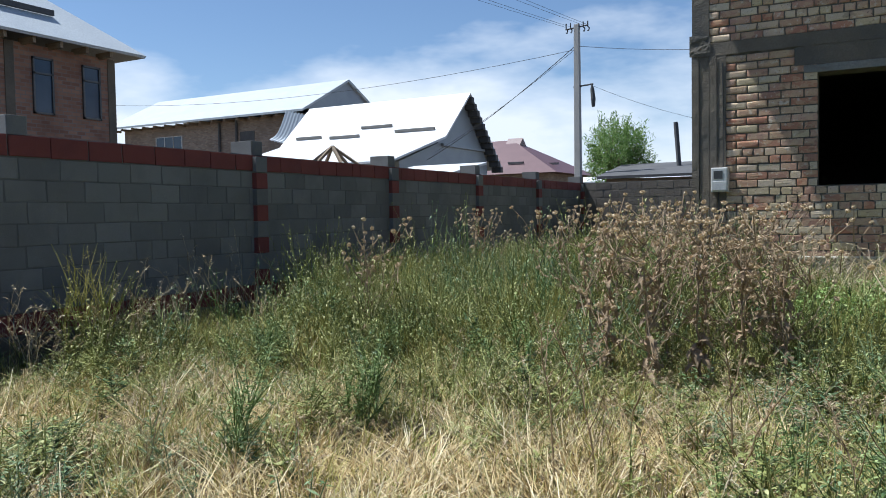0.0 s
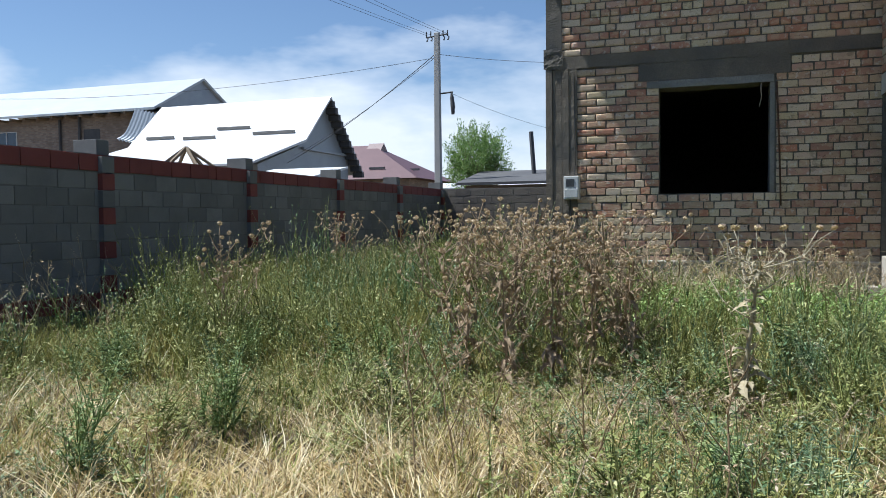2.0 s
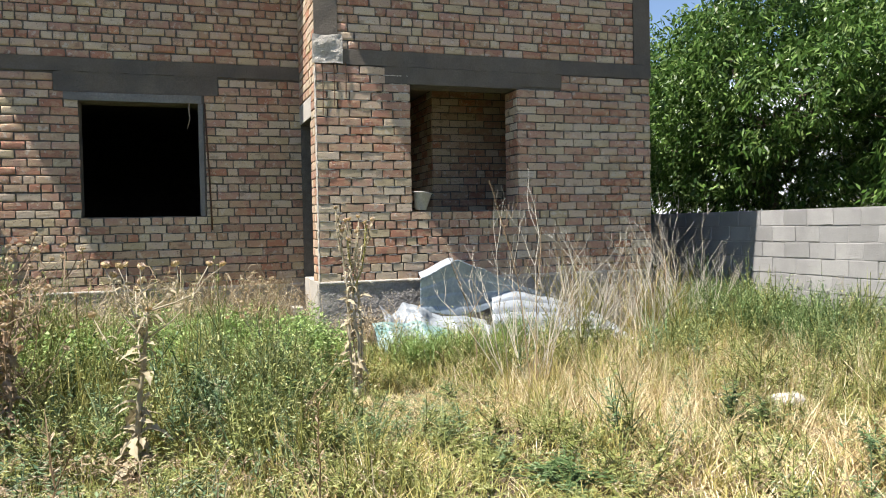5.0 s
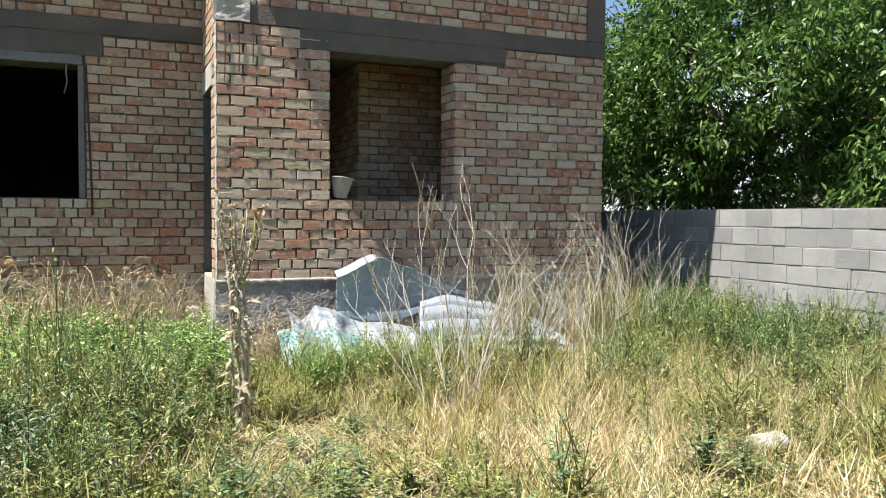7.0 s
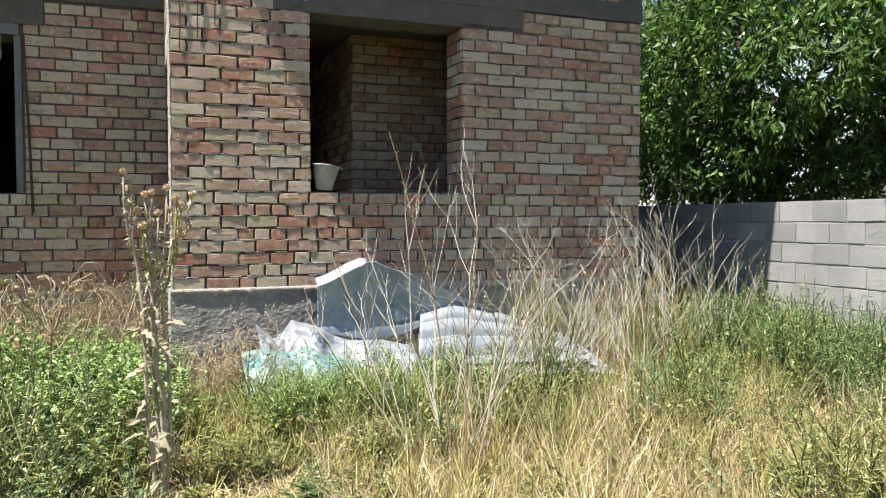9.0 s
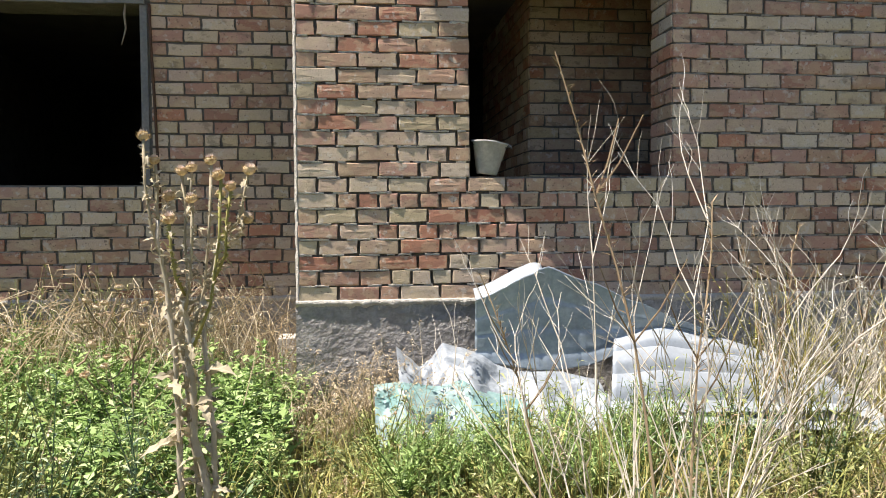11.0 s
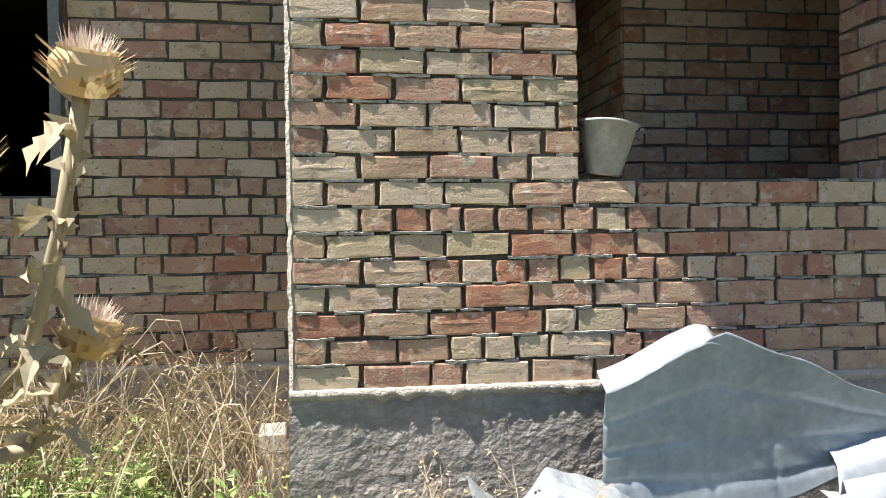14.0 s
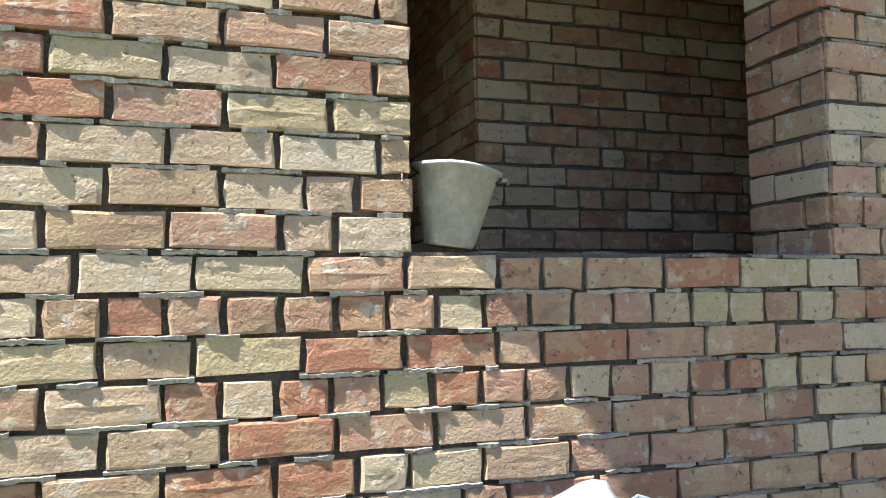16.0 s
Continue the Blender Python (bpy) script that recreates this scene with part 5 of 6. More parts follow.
# rank growth in the side yard, along the walls and behind the thistles
p = field(2600, -8.6, XA - 0.1, 1.1, 10.8, lambda x, y: np.ones_like(x))
scatter("side_yard_weeds", weeds, p, RNG.uniform(0.9, 1.5, len(p)), RNG.uniform(0.8, 1.5, len(p)), M_WEED, "rank green weeds in the side yard", "weeds", 0.15)
p = field(1500, -8.6, XA - 0.1, 0.5, 9.0, lambda x, y: np.ones_like(x))
scatter("side_yard_grass", tufts_tall_dry, p, RNG.uniform(0.8, 1.2, len(p)), RNG.uniform(0.7, 1.1, len(p)), M_STRAW, "tall pale grass in the side yard", "grass", 0.2)
p = np.stack([RNG.uniform(XL + 0.15, XL + 1.2, 220), RNG.uniform(-6, 6, 220)], -1)
scatter("wall_foot_stalks", stalks, p, RNG.uniform(0.9, 1.5, len(p)), RNG.uniform(0.8, 1.2, len(p)), M_PALE_STEM, "grey feathery dead stalks along the yard wall", "weeds", 0.22)
p = field(22, 2.3, 4.6, -1.5, -0.25, lambda x, y: np.ones_like(x))
p = np.concatenate([p, np.stack([RNG.uniform(2.3, 4.4, 12), RNG.uniform(-1.3, -0.97, 12)], -1)])
q = np.stack([RNG.uniform(0.45, 1.95, 120), RNG.uniform(-1.75, -1.05, 120)], -1)
scatter("feathery_greens", [weed(250 + k, 0.42, 120, 0.045, 0.012, 10, 0.16) for k in range(3)], q, RNG.uniform(0.7, 1.1, len(q)), np.ones(len(q)), M_NETTLE, "feathery fresh green weeds before the metal sheet", "weeds", 0.12)
scatter("dead_brush", [dry_stalk(150 + k, 1.25, 3, 0.5, 0.3) for k in range(5)], p, RNG.uniform(0.6, 1.15, len(p)), np.ones(len(p)), M_BLEACHED, "bleached bare brush in front of the wing", "brush", 0.16)


p = np.stack([RNG.normal(2.7, 0.2, 8), RNG.normal(-1.1, 0.1, 8)], -1)
p = np.concatenate([p, np.stack([RNG.normal(3.7, 0.2, 6), RNG.normal(-1.0, 0.15, 6)], -1)])
scatter("feathery_bush", [weed(240 + k, 1.0, 170, 0.045, 0.007, 18, 0.26) for k in range(3)], p, RNG.uniform(0.85, 1.15, len(p)), np.ones(len(p)), M_GRASS, "yellow-green feathery bush before the wing", "weeds", 0.14)
p = np.stack([RNG.normal(-7.8, 0.12, 6), RNG.normal(-4.8, 0.14, 6)], -1)
scatter("feathery_weed", [weed(230 + k, 0.95, 150, 0.045, 0.008, 14, 0.26) for k in range(3)], p, RNG.uniform(0.95, 1.25, len(p)), np.ones(len(p)), M_GRASS, "tall yellow-green feathery weed by the yard wall", "weeds", 0.12)
p = field(5000, -8.6, 5.7, -13.9, -10.5, lambda x, y: np.ones_like(x))
scatter("back_yard_grass", tufts_green, p, RNG.uniform(0.8, 1.4, len(p)), RNG.uniform(0.6, 1.0, len(p)), M_GRASS, "rough grass at the near end of the yard", "grass", 0.25)


def arching(seed, n, reach, h):
    """Long thin stems that rise and fall over in an arc."""
    rng = random.Random(seed)
    parts = []
    for _ in range(n):
        a = rng.uniform(1.6, 4.7)
        r, hh = reach * rng.uniform(0.5, 1.1), h * rng.uniform(0.6, 1.1)
        for b in (0, 1.5):
            s = np.array([math.sin(b) * 0.0015, 0.0016 * math.cos(b), 0.0015])
            pts = []
            for k in range(8):
                t = k / 7
                c = np.array([r * t * math.cos(a) + 0.03 * math.sin(9 * t + a * 5), r * t * math.sin(a) * 0.5, hh * math.sin(t * 2.55) + 0.03 * math.sin(11 * t + a * 7)])
                pts += [c - s, c + s]
            parts.append((np.array(pts), np.array([[2 * k, 2 * k + 1, 2 * k + 3, 2 * k + 2] for k in range(7)])))
        for _ in range(5):
            t = rng.uniform(0.35, 1)
            c = np.array([r * t * math.cos(a), r * t * math.sin(a) * 0.5, hh * math.sin(t * 2.55)])
            b = rng.uniform(0, 6.283)
            parts.append(leaf(c, (math.cos(b), math.sin(b), rng.uniform(-1, 0.4)), rng.uniform(0.012, 0.03), 0.005, 0.2))
    return join(parts)


p = np.stack([RNG.uniform(-3.2, -0.1, 60), RNG.uniform(0.3, 0.98, 60)], -1)
scatter("brown_tangle", [arching(180 + k, 9, 0.9, 0.75) for k in range(5)], p, RNG.uniform(0.8, 1.4, len(p)), RNG.uniform(0.6, 1.1, len(p)), M_PALE_STEM, "brown tangle of dead stems against the recessed wall", "brush", 0.1)
p = np.stack([RNG.uniform(-3.2, -0.1, 60), RNG.uniform(-0.1, 0.95, 60)], -1)
scatter("dry_tangle", [arching(170 + k, 8, 1.0, 0.75) for k in range(5)], p, RNG.uniform(0.8, 1.4, len(p)), RNG.uniform(0.55, 1.05, len(p)), M_PALE_STEM, "tangle of dry arching stems under the window", "brush", 0.1)


# ---- thistles ----
def head_mesh(r, mat):
    bm = bmesh.new()
    prof_ = [(0.0, 0.0), (0.6, 0.1), (1.0, 0.55), (1.0, 0.95), (0.8, 1.25), (0.86, 1.35)]
    rr = [[bm.verts.new((max(a, 0.02) * r * math.cos(t) * (1 + 0.08 * (k % 2)), max(a, 0.02) * r * math.sin(t) * (1 + 0.08 * (k % 2)), z * r)) for k, t in enumerate(2 * math.pi * j / 14 for j in range(14))] for a, z in prof_]
    for a, b in zip(rr, rr[1:]):
        for k in range(14):
            bm.faces.new((a[k], a[(k + 1) % 14], b[(k + 1) % 14], b[k]))
    rng = random.Random(3)
    for _ in range(60):
        t, z = rng.uniform(0, 6.283), rng.uniform(0.2, 1.1)
        c, s = math.cos(t), math.sin(t)
        b = Vector((c * r * 0.95, s * r * 0.95, z * r))
        w = Vector((-s, c, 0)) * r * 0.1
        bm.faces.new([bm.verts.new(q) for q in (b - w, b + w, b + Vector((c * 0.55, s * 0.55, 0.35)) * r)])
    return finish("flower_head", bm, mat)


def fluff_mesh(r, mat):
    bm = bmesh.new()
    rng = random.Random(5)
    for _ in range(90):
        t, a = rng.uniform(0, 6.283), rng.uniform(0, 0.8)
        o = Vector((math.cos(t), math.sin(t), 0)) * r * rng.uniform(0, 0.75)
        d = Vector((math.cos(t) * a, math.sin(t) * a, 1)).normalized() * r * rng.uniform(0.5, 0.85)
        w = Vector((-math.sin(t), math.cos(t), 0)) * r * 0.07
        b = o + Vector((0, 0, r * 1.15))
        bm.faces.new([bm.verts.new(q) for q in (b - w, b + w, b + d)])
    return finish("fluff", bm, mat)


HEAD_BIG, FLUFF_BIG = head_mesh(0.0195, M_HEAD), fluff_mesh(0.0195, M_FLUFF)
HEAD_DEAD, FLUFF_DEAD = head_mesh(0.019, M_HEAD_DEAD), fluff_mesh(0.019, M_HEAD_DEAD)


def thistle_leaf_mesh(seed, length, mat):
    """A withered, spiny-lobed leaf, folded along its middle and curling down."""
    rng = random.Random(seed)
    bm = bmesh.new()
    rows = []
    n = 9
    for k in range(n + 1):
        t = k / n
        w = length * 0.13 * math.sin(math.pi * min(1, t * 0.95 + 0.05)) ** 0.7 * (1.25 if k % 2 else 0.6) * rng.uniform(0.8, 1.2)
        c = Vector((length * t * (1 - 0.25 * t), 0.05 * length * math.sin(t * 5 + seed), length * (0.35 * t - 0.95 * t * t)))
        up = Vector((0, 0, w * 0.6 * rng.uniform(0.3, 1.4)))
        rows.append([bm.verts.new(c + Vector((0, -w, 0)) + up), bm.verts.new(c), bm.verts.new(c + Vector((0, w, 0)) + up)])
    for a, b in zip(rows, rows[1:]):
        bm.faces.new((a[0], a[1], b[1], b[0]))
        bm.faces.new((a[1], a[2], b[2], b[1]))
    return finish("leaf", bm, mat)


LEAVES_DEAD = [thistle_leaf_mesh(k, 0.2, M_THISTLE) for k in range(4)]
LEAVES_LIVE = [thistle_leaf_mesh(10 + k, 0.2, M_LIVE_THISTLE) for k in range(4)]


def thistle(at, h, seed, live=False, heads=10, leaves=16, wide=0.35, label="", leafy=1.0):
    rng = random.Random(seed)
    t_ = thing("thistle", label or "dead brown branching thistle with dry flower heads", "thistle", (at[0], at[1], -0.02), "thistles")
    stem_mat = M_LIVE_THISTLE if live else M_THISTLE
    bm = bmesh.new()
    lean = Vector((rng.gauss(0, 0.05), rng.gauss(0, 0.05), 1))
    main = [lean * (h * 0.8 * k / 6) + Vector((rng.gauss(0, 0.012), rng.gauss(0, 0.012), 0)) * (k > 0) for k in range(7)]
    r0 = (0.024 if live else 0.013) * h / 1.3
    bm_tube(bm, main, [r0 * (1 - 0.11 * k) for k in range(7)], 7)
    tips = [main[-1]]
    for k in range(heads - 1):
        a = rng.uniform(0, 6.283)
        i = rng.randrange(4 if live else 2, 7)
        s = main[i]
        reach = wide * h * rng.uniform(0.35, 1.0)
        end = Vector((s.x + reach * math.cos(a), s.y + reach * math.sin(a), min(h, s.z + h * rng.uniform(0.18, 0.5) + 0.05)))
        mid = s.lerp(end, 0.5) + Vector((math.cos(a), math.sin(a), -0.6)) * 0.04 * h
        bend = [s.lerp(mid, 0.5) + Vector((rng.gauss(0, 0.012), rng.gauss(0, 0.012), 0)), mid, mid.lerp(end, 0.5) + Vector((rng.gauss(0, 0.014), rng.gauss(0, 0.014), 0))]
        bb = bmesh.new()
        bm_tube(bb, [s, *bend, end], [r0 * 0.42, r0 * 0.3, r0 * 0.26, r0 * 0.22, r0 * 0.18] if not live else [r0 * k for k in (0.26, 0.2, 0.17, 0.15, 0.13)], 5)
        part("branch", bb, stem_mat, t_, "", True)
        tips.append(end)
        for _ in range(11 if live else 5):
            ob = new("leaf", rng.choice(LEAVES_LIVE if live else LEAVES_DEAD))
            ob.parent = t_
            q = rng.uniform(0.15, 0.4) * h / 1.2
            ob.matrix_basis = Matrix.LocRotScale(mid.lerp(end, rng.uniform(-0.8, 0.8)), Euler((rng.gauss(0, 0.5), rng.gauss(-0.3, 0.5), rng.uniform(0, 6.283))), (q, q, q))
    part("stem", bm, stem_mat, t_, "", True)
    if not live:
        for tip in list(tips):
            for _ in range(rng.randrange(0, 3)):
                a = rng.uniform(0, 6.283)
                e = tip + Vector((math.cos(a) * 0.1, math.sin(a) * 0.1, rng.uniform(-0.12, 0.08))) * h
                bm = bmesh.new()
                b0 = tip - Vector((0, 0, 0.12 * h))
                bm_tube(bm, [b0, (b0 + e) / 2 + Vector((0, 0, -0.02)), e], [0.006, 0.005, 0.004], 4)
                part("twig", bm, stem_mat, t_)
                tips.append(e)
    for tip in tips:
        ob = new("flower_head", HEAD_BIG if live else HEAD_DEAD)
        ob.parent = t_
        s = rng.uniform(0.75, 1.15)
        ob.matrix_basis = Matrix.LocRotScale(tip, Euler((rng.gauss(0, 0.35), rng.gauss(0, 0.35), rng.uniform(0, 6.283))), (s, s, s * rng.uniform(0.8, 1.05)))
        f = new("fluff", FLUFF_BIG if live else FLUFF_DEAD)
        f.parent = ob
    for _ in range(leaves):
        i = rng.randrange(0, 6)
        ob = new("leaf", rng.choice(LEAVES_LIVE if live else LEAVES_DEAD))
        ob.parent = t_
        s = leafy * rng.uniform(0.35, 0.85) * (1.15 - 0.12 * i) * h / 1.2
        ob.matrix_basis = Matrix.LocRotScale(main[i].lerp(main[i + 1], rng.random()), Euler((rng.gauss(0, 0.4), rng.gauss(-0.3 if live else 0.1, 0.4), rng.uniform(0, 6.283))), (s, s, s))
    return t_


thistle((-1.75, -4.0), 1.2, 2, True, 12, 80, 0.36, "grey-green thistle with withered leaves", 1.35)
for k, (x, y, h) in enumerate([(-2.75, -3.1, 1.28), (-3.0, -3.45, 1.2), (-3.35, -3.0, 1.3), (-2.6, -2.8, 1.22), (-3.6, -2.5, 1.35), (-3.15, -2.6, 1.28), (-2.45, -3.4, 1.05), (-3.9, -3.1, 1.25), (-2.9, -2.2, 1.3), (-3.3, -3.7, 1.15), (-2.55, -3.05, 1.2), (-3.7, -3.5, 1.2)]):
    thistle((x, y), h, 10 + k, False, 17, 44, 0.42, "", 1.25)
for k, (x, y, h) in enumerate([(-4.9, -1.1, 1.35), (-4.4, 0.4, 1.4), (-4.0, -0.6, 1.3), (-6.7, 0.6, 1.35), (-5.9, -3.3, 1.25), (-7.6, 2.8, 1.3), (-5.3, 2.2, 1.3), (-0.75, -0.9, 0.9)]):
    thistle((x, y), h, 30 + k, False, 11, 26, 0.38)


def big_thistle(x0, y0):
    """Several winged stems rising from one root, each forking to its flower heads."""
    rng = random.Random(77)
    t_ = thing("thistle", "tall drying thistle with tan fluffy flower heads", "thistle", (x0, y0, -0.045), "thistles")
    stems = [((0.0, 0.0, 0.0), (0.015, 0.0, 0.4), (-0.03, 0.0, 0.85), (-0.035, 0.0, 1.1)), ((-0.02, 0.01, 0.0), (-0.065, 0.0, 0.55), (-0.08, 0.01, 1.0), (-0.115, 0.01, 1.33)),
             ((0.02, 0.01, 0.0), (0.045, 0.02, 0.5), (0.01, 0.02, 0.95), (0.06, 0.03, 1.27)), ((0.0, 0.03, 0.0), (-0.02, 0.05, 0.5), (-0.06, 0.05, 0.95), (-0.03, 0.06, 1.22))]
    heads = [((0.08, -0.04, 1.455), (0.0, -0.06, 1.385), (-0.07, -0.05, 1.325), (0.04, 0.04, 1.505)), ((-0.15, 0.0, 1.575), (-0.125, 0.03, 1.505), (-0.09, 0.06, 1.395)),
             ((0.15, 0.04, 1.475), (0.1, 0.02, 1.425), (0.13, 0.09, 1.325)), ((-0.06, 0.09, 1.475), (-0.027, 0.08, 1.485), (0.05, 0.12, 1.405))]
    thick = (0.016, 0.012, 0.011, 0.01)
    for pts, tips, r0 in zip(stems, heads, thick):
        line = []
        for a, b in zip(pts, pts[1:]):
            for k in range(5):
                line.append(Vector(a).lerp(Vector(b), k / 5) + Vector((rng.gauss(0, 0.005), rng.gauss(0, 0.005), 0)))
        line.append(Vector(pts[-1]))
        bm = bmesh.new()
        n = len(line)
        bm_tube(bm, line, [r0 * (1 - 0.5 * k / n) for k in range(n)], 8)
        for tip in tips:
            e = Vector(tip)
            s_ = line[rng.randrange(n - 5, n)]
            m1 = s_.lerp(e, 0.35) + Vector(((e.x - s_.x) * 0.3, (e.y - s_.y) * 0.3, -0.02))
            branch = [s_, m1, m1.lerp(e, 0.5) + Vector((rng.gauss(0, 0.006), rng.gauss(0, 0.006), 0)), e]
            bb = bmesh.new()
            bm_tube(bb, branch, [0.006, 0.0045, 0.004, 0.005], 7)
            # spines along the branch
            for _ in range(60):
                i = rng.randrange(3)
                c = branch[i].lerp(branch[i + 1], rng.random())
                a = rng.uniform(0, 6.283)
                o = Vector((math.cos(a), math.sin(a), rng.uniform(-0.2, 0.6))) * rng.uniform(0.008, 0.02)
                w = Vector((0, 0, 0.006))
                bb.faces.new([bb.verts.new(q) for q in (c - w, c + w, c + o)])
            part("branch", bb, M_GREEN_STEM if rng.random() < 0.5 else M_LIVE_THISTLE, t_, "", True)
            f0 = new("flower_head", HEAD_BIG)
            f0.parent = t_
            q = rng.uniform(0.75, 1.0)
            f0.matrix_basis = Matrix.LocRotScale(e - Vector((0, 0, 0.006)), Euler((rng.gauss(0, 0.25), rng.gauss(0, 0.25), rng.uniform(0, 6.283))), (q, q, q * 1.15))
            new("fluff", FLUFF_BIG).parent = f0
            for _ in range(9):
                ob = new("leaf", rng.choice(LEAVES_LIVE))
                ob.parent = t_
                q = rng.uniform(0.15, 0.3)
                ob.matrix_basis = Matrix.LocRotScale(m1.lerp(e, rng.uniform(-0.5, 0.9)), Euler((rng.gauss(0, 0.5), rng.gauss(-0.3, 0.5), rng.uniform(0, 6.283))), (q, q, q))
        for _ in range(90):
            i = rng.randrange(2, n - 1)
            c = line[i].lerp(line[i + 1], rng.random())
            a = rng.uniform(0, 6.283)
            o = Vector((math.cos(a), math.sin(a), rng.uniform(-0.3, 0.5))) * rng.uniform(0.02, 0.04)
            w = Vector((0, 0, 0.011))
            bm.faces.new([bm.verts.new(q) for q in (c - w, c + w, c + o)])
        part("stem", bm, M_LIVE_THISTLE, t_, "", True)
        for _ in range(20):
            i = rng.randrange(1, n - 1)
            ob = new("leaf", rng.choice(LEAVES_LIVE))
            ob.parent = t_
            q = rng.uniform(0.3, 0.8) * (1.3 - 0.85 * i / n)
            ob.matrix_basis = Matrix.LocRotScale(line[i], Euler((rng.gauss(0, 0.5), rng.gauss(-0.35, 0.4), rng.uniform(0, 6.283))), (q, q, q))


big_thistle(-0.14, -2.48)


def bleached_bush(at, h, seed):
    """Bare pale stems fanning out of one root and forking twice."""
    rng = random.Random(seed)
    s = thing("bleached_bush", "bare bleached bush of pale forking stems", "dead bush", (at[0], at[1], -0.02), "bleached bushes")

    def limb(bm, p, d, length, r, depth):
        pts = [p]
        for _ in range(5):
            d = (d + Vector((rng.gauss(0, 0.13), rng.gauss(0, 0.13), rng.gauss(0.03, 0.06)))).normalized()
            pts.append(pts[-1] + d * length / 5)
        bm_tube(bm, pts, [r * (1 - 0.12 * k) for k in range(6)], 5 if depth else 4)
        if depth < 2:
            for _ in range(4 if depth == 0 else 3):
                k = rng.randrange(2, 6)
                a = rng.uniform(0, 6.283)
                nd = (d + Vector((math.cos(a), math.sin(a), rng.uniform(-0.1, 0.4))) * 0.55).normalized()
                limb(bm, pts[k], nd, length * rng.uniform(0.28, 0.5), r * 0.5, depth + 1)
    for k in range(6):
        a = 6.283 * k / 6 + rng.uniform(-0.4, 0.4)
        bm = bmesh.new()
        limb(bm, Vector((0.02 * math.cos(a), 0.02 * math.sin(a), 0)), Vector((0.32 * math.cos(a), 0.32 * math.sin(a), 1)).normalized(), h * rng.uniform(0.65, 0.95), 0.0048, 0)
        part("stem", bm, M_BLEACHED, s)


for k, (x, y, h) in enumerate([(1.12, -2.55, 1.05), (1.32, -2.6, 1.4), (1.5, -2.5, 1.2), (2.5, -1.45, 1.15), (2.9, -1.3, 1.2), (3.3, -1.4, 1.15), (3.75, -1.1, 1.25), (4.1, -0.7, 1.4), (4.4, -1.0, 1.2), (3.5, -0.8, 1.2), (2.3, -1.7, 1.0)]):
    bleached_bush((x, y), h, 400 + k)


def tall_stem(at, h, seed, lean, label):
    s = thing("dry_stem", label, "dry stem", (at[0], at[1], -0.02), "tall dry stems")
    rng = random.Random(seed)
    bm = bmesh.new()
    pts = [Vector((lean[0] * t * t, lean[1] * t * t, h * t)) + Vector((rng.gauss(0, 0.006), rng.gauss(0, 0.006), 0)) for t in (k / 9 for k in range(10))]
    bm_tube(bm, pts, [0.005 - 0.0003 * k for k in range(10)], 5)
    part("stalk", bm, M_DRYSTALK, s)
    bits = []
    for _ in range(70):
        i = rng.randrange(5, 9)
        c = np.array(pts[i].lerp(pts[i + 1], rng.random()))
        a = rng.uniform(0, 6.283)
        bits.append(leaf(c, (math.cos(a), math.sin(a), rng.uniform(0.2, 1.4)), rng.uniform(0.02, 0.05), 0.006, 0.1))
    v_, f_ = join(bits)
    ob = new("seed_head", array_mesh("seed_head", v_, f_, M_DRYSTALK))
    ob.parent = s
    ob["kind"] = "stuff"
    for _ in range(4):
        i = rng.randrange(3, 8)
        a = rng.uniform(0, 6.283)
        e = pts[i] + Vector((math.cos(a) * 0.14, math.sin(a) * 0.14, 0.22))
        bm = bmesh.new()
        bm_tube(bm, [pts[i], (pts[i] + e) / 2 + Vector((0, 0, -0.02)), e], [0.003, 0.0026, 0.0015], 4)
        part("side_shoot", bm, M_DRYSTALK, s)


tall_stem((1.15, -2.95), 1.75, 1, (-0.28, 0.1), "tall pale dry stem with a feathery seed head")
tall_stem((1.25, -2.85), 1.35, 2, (0.12, 0.1), "tall pale dry stem with a feathery seed head")
tall_stem((1.0, -2.2), 1.1, 3, (-0.2, 0.1), "tall pale dry stem with a feathery seed head")
for k in range(12):
    rr = random.Random(200 + k)
    tall_stem((rr.uniform(2.3, 4.3), rr.uniform(-1.6, -1.0)), rr.uniform(0.9, 1.4), 10 + k, (rr.uniform(-0.25, 0.25), rr.uniform(-0.1, 0.1)), "bleached dry stem beside the metal sheet")
for k in range(9):
    rr = random.Random(300 + k)
    tall_stem((rr.uniform(-3.6, -0.9), rr.uniform(-6.4, -5.0)), rr.uniform(0.55, 0.9), 40 + k, (rr.uniform(-0.4, 0.4), rr.uniform(-0.2, 0.2)), "thin dark dry stem leaning over the grass")


